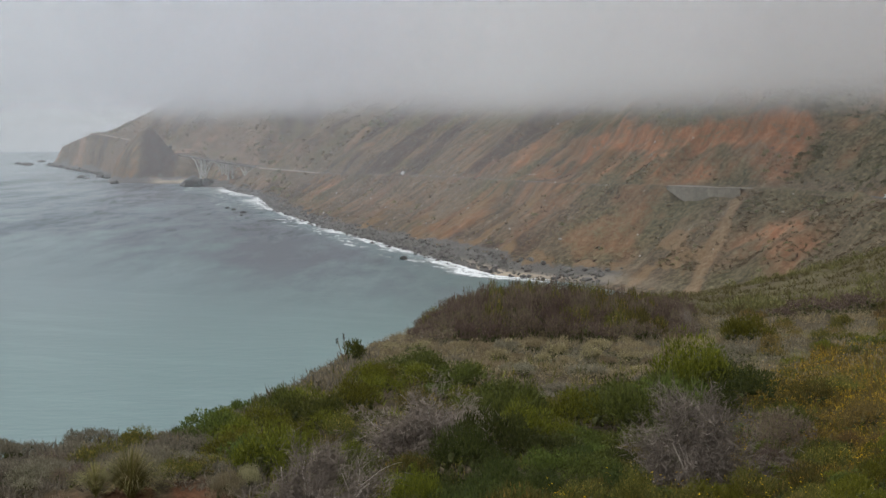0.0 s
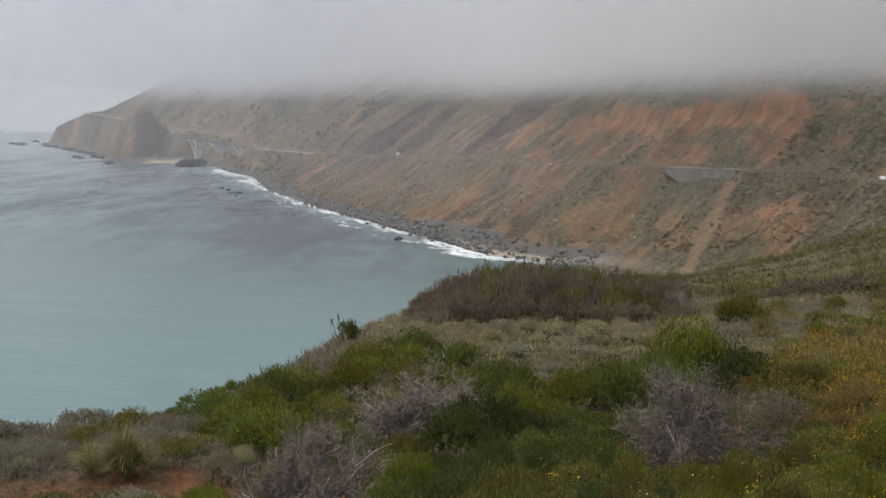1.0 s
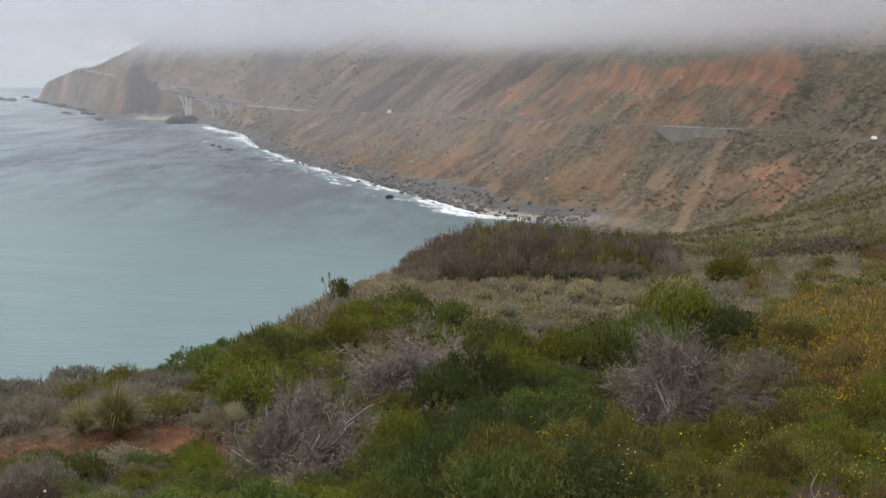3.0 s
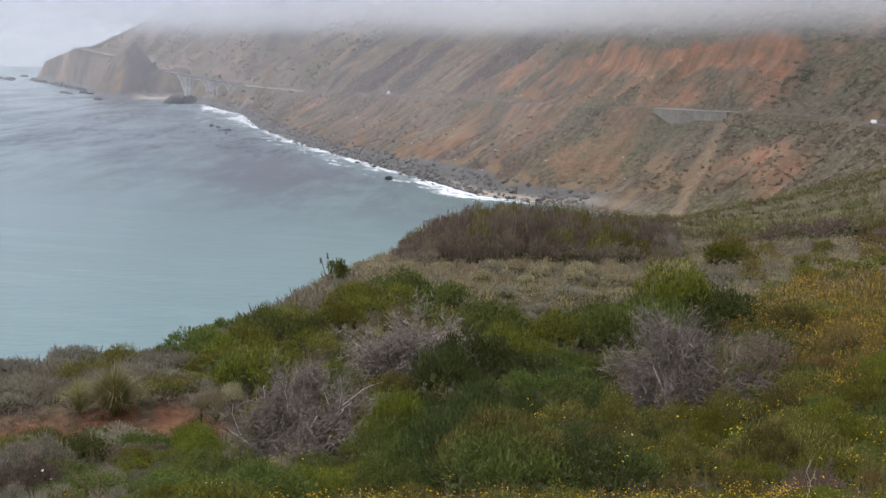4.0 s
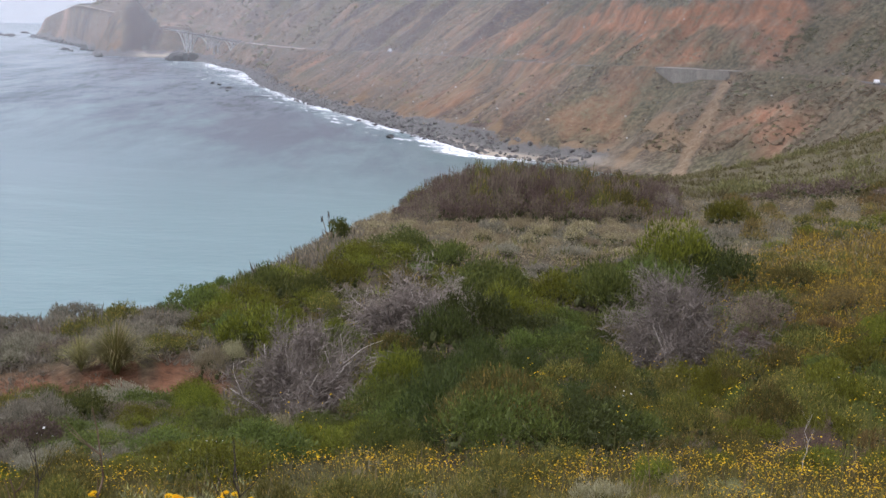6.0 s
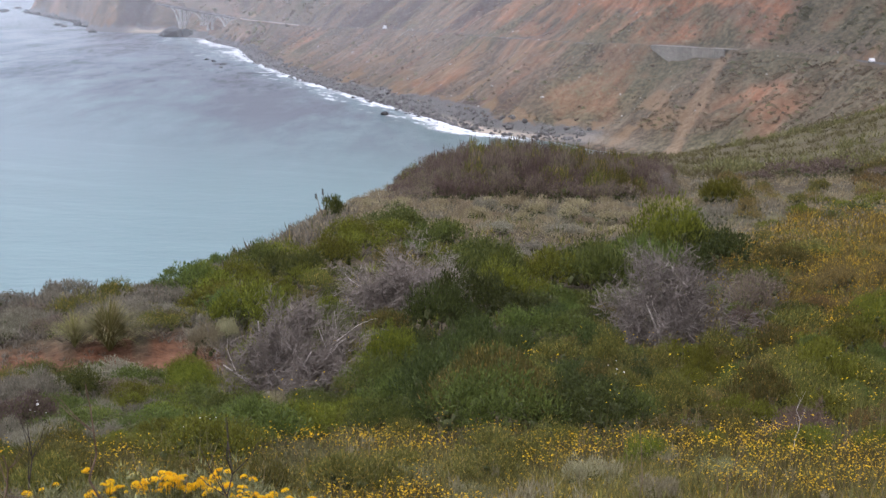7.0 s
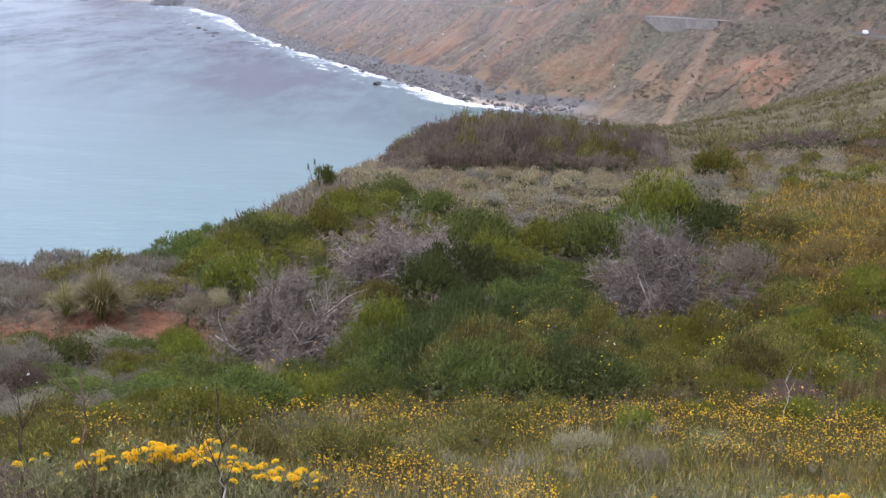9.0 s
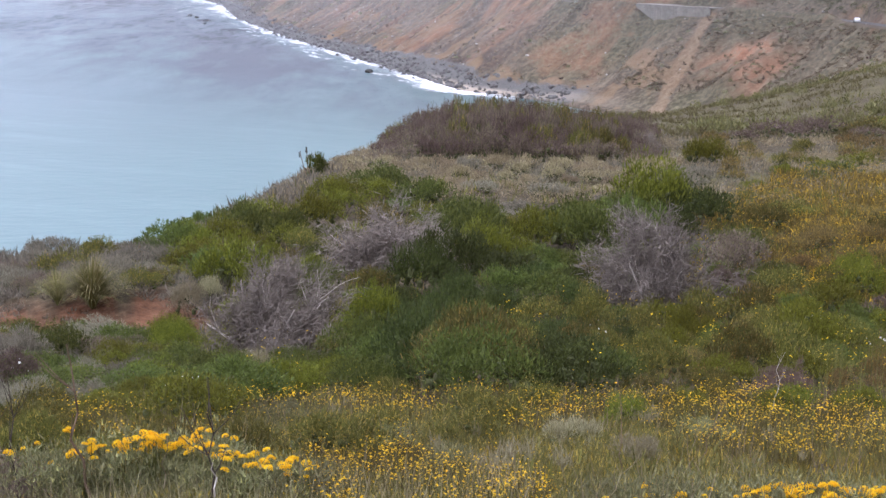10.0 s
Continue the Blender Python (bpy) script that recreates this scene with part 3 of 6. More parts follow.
# ---- ground: one sheet, finer where the view falls ----
def build_ground():
    az = np.concatenate([np.arange(-180, -40, 6.0), np.arange(-40, -21, 1.5), np.arange(-21, 21.0, 0.14), np.arange(21, 40, 1.5), np.arange(40, 180, 6.0)])
    d = np.concatenate([[0.005], np.geomspace(0.4, 120, 125)[:-1], np.geomspace(120, 430, 60)[:-1], np.linspace(430, 1250, 300)[:-1],
                        np.linspace(1250, 2050, 150)[:-1], np.linspace(2050, 4900, 70)])
    a, r = np.meshgrid(np.radians(az), d)
    x, y = r * np.sin(a), r * np.cos(a)
    zn, zf = near_land(x, y), far_land(x, y)
    z = np.maximum(np.maximum(zn, zf), -4.0)
    me = mesh_from("ground", np.stack([x, y, z], -1).reshape(-1, 3), grid_faces(len(d), len(az), True)[:, ::-1], [M_GROUND], True)
    s, u = beside(SHORE_XY, x, y)
    off = shore_value(u, 3)
    near = smooth(-2, 2, zn - zf)
    put_attr(me, "along", fanned(SHORE_XY, x, y))
    put_attr(me, "inland", s)
    put_attr(me, "near", near)
    so = s - off
    f = fanned(SHORE_XY, x, y)
    runnel = gullies(f, s)
    rim = so + 4.5 * fbm(f / 11, s * 0, 4, 66, 0.65)
    broken = smooth(-0.35, 0.1, fbm(f / 7, s / 16, 4, 42, 0.6))
    scarp = smooth(26, 31, rim + 6 * fbm(f / 6, s / 30, 3, 41)) * (1 - smooth(38, 40, rim)) * smooth(254, 268, u) * (1 - smooth(430, 520, u)) * (0.35 + 0.65 * broken)
    under = 0.6 * smooth(8, 14, so) * (1 - smooth(28, 32, rim)) * smooth(248, 262, u) * (1 - smooth(480, 620, u)) * smooth(0.0, 0.35, fbm(f / 9, s / 20, 4, 43))
    slide = 0.7 * np.exp(-((u - 246) / 8) ** 2) * smooth(34, 44, so) * (1 - smooth(56, 66, so)) * broken
    spot = np.exp(-((f - 296) / 5) ** 2 - ((so - 14) / 5) ** 2) + 0.9 * np.exp(-((f - RED_SPUR) / 16) ** 2 - ((so + 17) / 8) ** 2)
    lower = 1.0 * np.exp(-((u - 230 + 0.3 * (s - 30)) / 12) ** 2 - ((s - 31) / 11) ** 2) * smooth(-0.3, 0.2, fbm(f / 7, s / 14, 3, 49))
    slope = 0.4 * smooth(0.2, 0.45, fbm(f / 16, s / 30, 3, 44)) * (1 - smooth(500, 900, u)) * smooth(12, 25, s)
    put_attr(me, "red", np.clip(scarp + under + slide + spot + lower + slope, 0, 1))
    chute = np.exp(-((u - 267 + 0.545 * (57 - s) + 2.6 * fbm(u / 6, s / 6, 3, 50)) / (2.6 + 0.04 * np.clip(57 - s, 0, 60))) ** 4) * (s < off - 3) * smooth(-6, 2, s)
    hill = (np.hypot(x + 372, y - 1728) < 75) * 1.0
    right = (1 - smooth(235, 262, u)) * smooth(8, 20, so) + 0.55 * (1 - smooth(250, 264, u)) * (s < off)
    scree = smooth(40, 26, s) * smooth(-16, -10, s) * np.exp(-((u - 268 + 0.2 * (40 - s)) / 17) ** 4) * smooth(-0.25, 0.15, fbm(f / 9, s / 5, 3, 53))
    fallen = 0.7 * scree + 1.3 * smooth(24, 12, s) * smooth(275, 300, u) * (1 - smooth(430, 520, u)) * smooth(-0.1, 0.3, fbm(f / 9, s / 8, 3, 55))
    put_attr(me, "scrub", np.clip(fbm(f / 60, s / 60, 3, 45) + smooth(0, 60, so - 30) + 0.55 - 0.2 * (so < -4) * smooth(260, 330, u) + hill * smooth(-395, -350, x) + right - 2.0 * runnel, -0.9, 1.6) - 2.2 * np.clip(chute + fallen, 0, 1))
    put_attr(me, "chute", np.clip(chute + 0.8 * fallen * (chute < 0.5), 0, 1))
    # where the haze-pale tint lies: distant hills, patchy, without the steep hill
    put_attr(me, "dry", smooth(850, 1150, u) * (1 - smooth(84, 66, np.hypot(x + 372, y - 1728))) * smooth(-0.35, 0.2, fbm(f / 55, s / 40, 3, 54) + 0.1))
    lush = np.exp(-((f - 297) / 30) ** 2 - ((s - 36) / 18) ** 2) + right + smooth(41, 45, rim) * (u < 560) + smooth(44, 60, so) + np.exp(-((u - 255) / 6) ** 2 - ((so - 24) / 12) ** 2)
    lush = lush + np.exp(-((u - 385) / 22) ** 2 - ((so - 19) / 5) ** 2) + 0.8 * smooth(0.05, 0.4, fbm(f / 45, s / 35, 3, 48)) + np.exp(-((u - 238) / 14) ** 2 - ((s - 55) / 9) ** 2)
    # one face of the steep hill darkened in colour as its shaded side
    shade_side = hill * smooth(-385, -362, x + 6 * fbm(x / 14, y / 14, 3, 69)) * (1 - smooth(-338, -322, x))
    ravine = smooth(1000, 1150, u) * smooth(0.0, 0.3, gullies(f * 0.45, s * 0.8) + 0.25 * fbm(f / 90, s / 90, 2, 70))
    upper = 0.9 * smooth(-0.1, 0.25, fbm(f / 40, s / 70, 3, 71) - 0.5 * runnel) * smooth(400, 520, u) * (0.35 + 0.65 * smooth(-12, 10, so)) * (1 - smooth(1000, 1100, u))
    foot = np.exp(-((f - 415) / 65) ** 4 - ((s - 21) / 9) ** 2) * smooth(-0.3, 0.2, fbm(f / 14, s / 8, 3, 56)) + np.exp(-((f - BUSHY_GULLY) / 26) ** 2 - ((s - 30) / 26) ** 4)
    put_attr(me, "shade_and_scrub", np.clip(shade_side + 0.8 * ravine + upper + foot, 0, 1))
    put_attr(me, "lush", np.clip(lush, 0, 1) * (1 - chute))
    put_attr(me, "beach", (1 - smooth(5, 16, s - 9 * np.exp(-((u - 420) / 90) ** 2) + 4 * fbm(f / 12, s / 12, 2, 46))) * (1 - smooth(5, 10, z)) * smooth(264, 300, u))
    cove = np.exp(-((u - 345) / 60) ** 2) + np.exp(-((u - 1640) / 60) ** 2)
    put_attr(me, "sand", np.clip(cove, 0, 1) * smooth(-3, 2, s) * (1 - smooth(5, 9, s)) * (1 - smooth(3, 5, z)) + np.exp(-((x + 330) / 26) ** 4 - ((y - 1668) / 24) ** 4) * (1 - smooth(2.2, 3.2, z)))
    put_attr(me, "grass", smooth(85, 130, r) * 0.5 + np.exp(-((r - 62) / 13) ** 2) * smooth(-4, 2, x))
    put_attr(me, "bank", np.exp(-((x + 6.4) / 3.2) ** 4) * smooth(23.6, 24.6, y) * (1 - smooth(26.9, 27.5, y)) * smooth(-0.15, 0.25, fbm(x / 0.8, y / 0.8, 4, 47) + 0.22))
    return tagged(new("ground", me), "dry scrub-covered coastal hillside of ochre and red earth", "ground", kind="structure")


build_ground()


def build_sea():
    d = np.geomspace(20, 4990, 60)
    a, r = np.meshgrid(np.radians(np.arange(0, 360, 3.0)), d)
    v = np.stack([r * np.sin(a), r * np.cos(a), 0 * r], -1).reshape(-1, 3)
    me = mesh_from("water", v, grid_faces(len(d), a.shape[1], True)[:, ::-1], [M_SEA], True)
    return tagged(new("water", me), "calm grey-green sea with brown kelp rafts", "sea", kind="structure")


build_sea()


def shore_point(u, s, w=18.0):
    """Plan place at u metres along the far shore and s metres inland, on a rounded line."""
    def at(q):
        return np.array([np.interp(q, SHORE_RUN, [p[0] for p in SHORE]), np.interp(q, SHORE_RUN, [p[1] for p in SHORE])])
    p = (at(u - w) + at(u) * 2 + at(u + w)) / 4
    t = at(u + w) - at(u - w)
    t = t / np.linalg.norm(t)
    return p[0] + t[1] * s, p[1] - t[0] * s


def ribbon(name, us, offs, zs, mat, smooth_faces=True, foam=None):
    """A strip along the shore: offs gives the inland offsets of its rails at each u, zs their heights."""
    verts = []
    for u, row, zr in zip(us, offs, zs):
        for s, z in zip(row, zr):
            x, y = shore_point(u, s)
            verts.append((x, y, z))
    me = mesh_from(name, verts, grid_faces(len(us), len(offs[0])), [mat], smooth_faces)
    if foam is not None:
        put_attr(me, "foam", foam)
    return me


def build_surf():
    us = np.arange(306, 1560, 4.0)
    rails = np.linspace(0, 1, 9)
    wide = 2.5 + 6 * (0.5 + 0.5 * fbm(us / 60, us * 0, 2, 51)) + 9 * np.exp(-((us - 1200) / 90) ** 2) + 7 * np.exp(-((us - 1000) / 80) ** 2) + 7 * np.exp(-((us - 345) / 40) ** 2)
    inner = 3 + 1.5 * fbm(us / 15, us * 0, 3, 52)
    offs = [[i - q * w for q in rails] for i, w in zip(inner, wide)]
    zs = [[0.10 + 0.25 * math.sin(q * 3.1) for q in rails] for u in us]
    foam = [[1 - abs(q - 0.3) * 1.5 for q in rails] for u in us]
    tagged(new("surf", ribbon("surf", us, offs, zs, M_SURF, foam=foam)), "white foam breaking along the rocky shore", "surf", kind="stuff")
    offs = [[i - w * 0.6 - q * w * 1.4 for q in rails] for i, w in zip(inner, wide)]
    zs = [[0.06] * 9 for u in us]
    foam = [[1 - q for q in rails] for u in us]
    tagged(new("wash", ribbon("wash", us, offs, zs, M_WASH, foam=foam)), "thin broken foam drifting off the shore", "surf", kind="stuff")
    rng = np.random.default_rng(56)
    vs, fs, base = [], [], 0
    for k in range(260):
        u = 880 + 480 * rng.random() if k < 190 else 380 + 420 * rng.random()
        out = (3 + 42 * rng.random() ** 1.9) if k < 190 else 3 + 16 * rng.random()
        ln, wd = 2 + 9 * rng.random() ** 2, 0.5 + 1.6 * rng.random()
        ring = []
        for j in range(14):
            q = 6.283 * j / 14
            r = 0.6 + 0.55 * rng.random()
            ring.append((*shore_point(u + ln * r * math.cos(q), -out + wd * r * math.sin(q) + 0.8 * math.sin(u + 3 * math.cos(q))), 0.14))
        vs += ring
        fs.append(tuple(range(base, base + 14)))
        base += 14
    me = mesh_from("foam_flecks", vs, fs, [M_SURF])
    put_attr(me, "foam", np.full(len(vs), 0.75))
    tagged(new("foam_flecks", me), "white foam flecks floating off the rocks", "surf", kind="stuff")
    # broken water under the near point
    v = [(-16 + 5 * math.sin(k * 0.9) + q * 9 + k * 0.9, 372 + k * 2.6, 0.12) for k in range(16) for q in np.linspace(0, 1.6, 6)]
    me = mesh_from("surf", v, grid_faces(16, 6), [M_SURF], True)
    put_attr(me, "foam", [1 - abs(q - 0.5) for k in range(16) for q in np.linspace(0, 1, 6)])
    tagged(new("surf", me), "white foam breaking under the near point", "surf", kind="stuff")


build_surf()


# ---- cloud lying on the hills and distance haze over the bay, both made of see-through sheets one behind the other ----
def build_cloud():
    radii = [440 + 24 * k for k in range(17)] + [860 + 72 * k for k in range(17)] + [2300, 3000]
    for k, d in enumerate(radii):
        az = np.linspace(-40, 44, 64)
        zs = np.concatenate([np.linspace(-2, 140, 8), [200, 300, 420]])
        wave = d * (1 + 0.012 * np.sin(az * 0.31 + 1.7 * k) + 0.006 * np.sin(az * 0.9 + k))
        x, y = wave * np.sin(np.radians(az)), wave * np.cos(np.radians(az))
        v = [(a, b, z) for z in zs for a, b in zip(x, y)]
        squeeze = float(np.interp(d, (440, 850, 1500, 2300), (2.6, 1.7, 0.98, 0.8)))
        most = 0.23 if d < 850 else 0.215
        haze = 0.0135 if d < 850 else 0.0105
        me = mesh_from("cloud_haze_sheet", v, grid_faces(len(zs), len(az)), [fog_material("cloud_haze_layer_%d" % k, squeeze, most, haze, (0.97, 0.965, 0.975) if d < 850 else (0.94, 0.955, 0.985))], True)
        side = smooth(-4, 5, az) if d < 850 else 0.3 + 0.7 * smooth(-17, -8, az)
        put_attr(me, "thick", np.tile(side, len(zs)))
        tagged(new("cloud_haze_sheet", me), "see-through sheets of low grey cloud and distance haze", "cloud", kind="stuff")


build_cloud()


# ---- road, bridge, wall, cars ----
def build_road():
    for lo, hi, side in ((30, 960, M_VERGE), (954, 1250, M_SHOULDER), (1830, 2235, M_SHOULDER)):
        us = np.arange(lo, hi, 6.0)
        off, rz = shore_value(us, 3), shore_value(us, 2)
        verge = ribbon("verge", us, [[o - 1.5, o, o + 8.6, o + 10] for o in off], [[z - 0.5, z + 0.10, z + 0.10, z + 0.02] for z in rz], side)
        lane = ribbon("lanes", us, [[o + 1.0, o + 4.3, o + 7.6] for o in off], [[z + 0.14, z + 0.18, z + 0.14] for z in rz], M_ASPHALT)
        ob = tagged(new("road", verge), "narrow coast road with bare earth shoulders", "road", kind="structure")
        part("lanes", lane, M_ASPHALT, ob, "grey asphalt lanes")


build_road()


def rib(bm, w0, z0, wc, zc, w1, z1, y0, wide):
    """An arch rib in the bridge's own plane, foot to crown to foot: w along, z up."""
    n, rings = 26, []
    for k in range(n + 1):
        w = w0 + (w1 - w0) * k / n
        far, foot = (wc - w0, z0) if w < wc else (w1 - wc, z1)
        q = abs(w - wc) / max(far, 0.01)
        z = zc - (zc - foot) * q ** 2.1
        slope = min(2.1 * (zc - foot) * q ** 1.1 / max(far, 1.0), 2.5)
        tz = (0.75 + 0.5 * q) * math.sqrt(1 + slope ** 2) * 0.75
        rings.append([bm.verts.new((w, y, zz)) for y, zz in ((y0, z), (y0 + wide, z), (y0 + wide, z - tz), (y0, z - tz))])
    for a, b in zip(rings[:-1], rings[1:]):
        for i in range(4):
            bm.faces.new((a[i], a[(i + 1) % 4], b[(i + 1) % 4], b[i]))
    bm.faces.new(rings[0])
    bm.faces.new(rings[-1][::-1])
    bmesh.ops.recalc_face_normals(bm, faces=bm.faces)


def build_bridge():
    ax, ay, az = BRIDGE_A
    bx, by, bz = BRIDGE_B
    length = math.hypot(bx - ax, by - ay)
    turn = math.degrees(math.atan2(by - ay, bx - ax))
    base = pose(ax, ay, 0, 0, 0, turn)
    top = tagged(new("bridge"), "pale concrete arch bridge across a creek mouth", "bridge")
    top.matrix_world = base

    def deck_z(w):
        return az + (bz - az) * w / length

    def earth(w, y):
        p = base @ Vector((w, y, 0))
        return height(p.x, p.y)
    bm = bmesh.new()
    n = 40
    prof = ((-4.1, 0.0), (-4.1, -0.45), (-2.9, -0.6), (-2.7, -1.2), (2.7, -1.2), (2.9, -0.6), (4.1, -0.45), (4.1, 0.0))
    rings = [[bm.verts.new((w, y, deck_z(w) + z)) for y, z in prof] for w in np.linspace(-26, length + 16, n)]
    for a, b in zip(rings[:-1], rings[1:]):
        for i in range(len(prof)):
            j = (i + 1) % len(prof)
            bm.faces.new((a[i], a[j], b[j], b[i]))
    bmesh.ops.recalc_face_normals(bm, faces=bm.faces)
    part("deck", bm, M_BRIDGE, top)
    for y in (-4.0, 3.7):
        bm = bmesh.new()
        box(bm, (-26, y, 0.72), (length + 16, y + 0.3, 0.98))
        box(bm, (-26, y + 0.04, 0.0), (length + 16, y + 0.26, 0.16))
        for w in np.arange(-25.5, length + 16, 2.4):
            box(bm, (w, y + 0.02, 0.1), (w + 0.45, y + 0.28, 0.8))
        for v in bm.verts:
            v.co.z += deck_z(v.co.x)
        part("railing", bm, M_BRIDGE, top)
    for y in (-3.0, 2.0):
        for w0, z0, wc, w1, z1 in ((15, 30.5, 15, 41, 8.5), (44.5, 8.5, 76, 102, 20.5), (124, 16.5, 145, 170, 11.5)):
            top_z = deck_z(wc) - 1.2
            z0 = min(z0, top_z)
            bm = bmesh.new()
            rib(bm, w0, z0, wc, top_z, w1, z1, y, 1.0)
            part("arch", bm, M_CONCRETE, top)
            for w in np.arange(w0 + 2.4, w1 - 0.5, 5.6):
                far, foot = (wc - w0, z0) if w < wc else (w1 - wc, z1)
                zr = top_z - (top_z - foot) * (abs(w - wc) / max(far, 0.01)) ** 2.1
                if deck_z(w) - 1.2 - zr > 1.5:
                    bm = bmesh.new()
                    box(bm, (w - 0.3, y + 0.2, zr - 0.4), (w + 0.3, y + 0.8, deck_z(w) - 1.1), 0.05)
                    part("column", bm, M_CONCRETE, top)
        for w, size in ((42.7, 1.9), (104, 1.2), (122, 1.2), (171.5, 1.5), (109.5, 0.8), (116.0, 0.8), (177.5, 0.8), (183.5, 0.8), (189.5, 0.8)):
            g = min(earth(w, y), deck_z(w) - 4) - 2
            bm = bmesh.new()
            box(bm, (w - size / 2, y - 0.3, g), (w + size / 2, y + 1.3, deck_z(w) - 1.2), 0.12)
            box(bm, (w - size * 0.9, y - 0.8, g), (w + size * 0.9, y + 1.8, g + 3.5), 0.2)
            part("pier", bm, M_CONCRETE, top)
    return top


build_bridge()


def build_wall():
    """Retaining wall under the road's outer edge: piles and panels, its foot following the slope."""
    a, b = Vector((93.0, 566.5, 36.9)), Vector((117.0, 536.5, 37.4))
    run = (b - a).length
    turn = math.degrees(math.atan2(b.y - a.y, b.x - a.x))
    top = tagged(new("retaining_wall"), "long grey concrete retaining wall below the road", "wall")
    m = pose(a.x, a.y, 0, 0, 0, turn)
    top.matrix_world = m
    n = 14
    for k in range(n):
        w0, w1 = run * k / n, run * (k + 1) / n
        za = a.z + (b.z - a.z) * k / n
        deep = min(6.4, 1.2 + 1.4 * k)
        bm = bmesh.new()
        box(bm, (w0 + 0.16, -0.15, za - deep), (w1 - 0.02, 0.35, za), 0.03)
        for v in bm.verts:
            if v.co.z < za - deep + 0.1:
                v.co.z -= min(1.4, 6.4 - deep + 0.001) * (v.co.x - w0) / (w1 - w0)
        part("panel", bm, M_WALL, top)
        bm = bmesh.new()
        box(bm, (w0 - 0.14, -0.2, za - deep), (w0 + 0.14, 0.4, za + 0.12), 0.03)
        part("pile", bm, M_WALL, top)
    bm = bmesh.new()
    box(bm, (0, -0.4, a.z + 0.02), (run, 9.5, a.z + 0.3), 0.05)
    part("coping", bm, M_WALL, top)


build_wall()


def build_car(x, y, z, turn, label, van=False):
    top = tagged(new("car"), label, "car", "cars on the coast road")
    top.matrix_world = pose(x, y, z, 0, 0, turn)
    hgt = 2.3 if van else 1.5
    prof = ((-2.3, 0.35), (-2.35, 0.85), (-2.2, hgt - 0.1 if van else 0.98), (-1.7 if van else -1.5, hgt), (0.6, hgt), (1.35, 1.0), (2.2, 0.85), (2.35, 0.6), (2.3, 0.32))
    bm = bmesh.new()
    sides = []
    for yy, f in ((-0.88, 0.93), (-0.84, 1.0), (0.84, 1.0), (0.88, 0.93)):
        sides.append([bm.verts.new((px * (1 if f == 1 else 0.985), yy, 0.32 + (pz - 0.32) * f)) for px, pz in prof])
    for p, q in zip(sides[:-1], sides[1:]):
        for i in range(len(prof)):
            j = (i + 1) % len(prof)
            bm.faces.new((p[i], p[j], q[j], q[i]))
    bm.faces.new(sides[0])
    bm.faces.new(sides[-1][::-1])
    bmesh.ops.recalc_face_normals(bm, faces=bm.faces)
    part("body", bm, M_CARPAINT, top)
    for yy in (-0.895, 0.885):
        bm = bmesh.new()
        box(bm, (-1.35, yy, 1.0 if not van else 1.35), (0.75, yy + 0.012, hgt - 0.14), 0.003)
        part("side_window", bm, M_CARGLASS, top)
    bm = bmesh.new()
    v = [bm.verts.new(c) for c in ((0.72, -0.74, hgt - 0.07), (0.72, 0.74, hgt - 0.07), (1.34, 0.78, 1.06), (1.34, -0.78, 1.06))]
    bm.faces.new(v)
    part("windscreen", bm, M_CARGLASS, top)
    for yy in (-0.62, 0.62):
        bm = bmesh.new()
        box(bm, (2.3, yy - 0.18, 0.62), (2.36, yy + 0.18, 0.8), 0.02)
        part("headlight", bm, M_LAMP, top)
    for wx in (-1.4, 1.45):
        for yy in (-0.82, 0.82):
            bm = bmesh.new()
            bmesh.ops.create_cone(bm, cap_ends=True, segments=18, radius1=0.33, radius2=0.33, depth=0.22,
                                  matrix=pose(wx, yy, 0.33, 90, 0, 0))
            wheel = part("wheel", bm, M_TYRE, top)
            bm = bmesh.new()
            bmesh.ops.create_cone(bm, cap_ends=True, segments=12, radius1=0.2, radius2=0.17, depth=0.25, matrix=pose(wx, yy, 0.33, 90, 0, 0))
            part("rim", bm, M_STEEL, wheel)
    return top


def on_road(u, side):
    off, rz = float(shore_value(u, 3)), float(shore_value(u, 2))
    x, y = shore_point(u, off + side)
    x2, y2 = shore_point(u + 4, float(shore_value(u + 4, 3)) + side)
    return x, y, rz + 0.19, math.degrees(math.atan2(y2 - y, x2 - x))


build_car(*on_road(692, 2.6), "white van driving on the coast road", True)
cx, cy, cz, _ = on_road(208.5, 1.6)
build_car(cx, cy, cz, math.degrees(math.atan2(cy, cx)) + 6, "white car standing on the road shoulder")


# ---- plants: leaf clouds, twigs, blades ----
def rand_dirs(rng, n, low=-0.2):
    v = rng.normal(size=(n, 3))
    v[:, 2] = np.abs(v[:, 2]) + low * (rng.random(n) < 0.3)
    return v / np.linalg.norm(v, axis=1)[:, None]


def blades(p, direction, length, width, rng, kite=False):
    """One pointed leaf for each place: verts and faces."""
    n = len(p)
    length, width = np.broadcast_to(length, n)[:, None], np.broadcast_to(width, n)[:, None]
    side = np.cross(direction, rng.normal(size=(n, 3)))
    side /= np.linalg.norm(side, axis=1)[:, None] + 1e-9
    if kite:
        v = np.stack([p, p + direction * length * 0.45 + side * width * 0.5, p + direction * length, p + direction * length * 0.45 - side * width * 0.5], 1)
        return v.reshape(-1, 3), np.arange(4 * n).reshape(n, 4)
    v = np.stack([p - side * width * 0.5, p + side * width * 0.5, p + direction * length], 1)
    return v.reshape(-1, 3), np.arange(3 * n).reshape(n, 3)


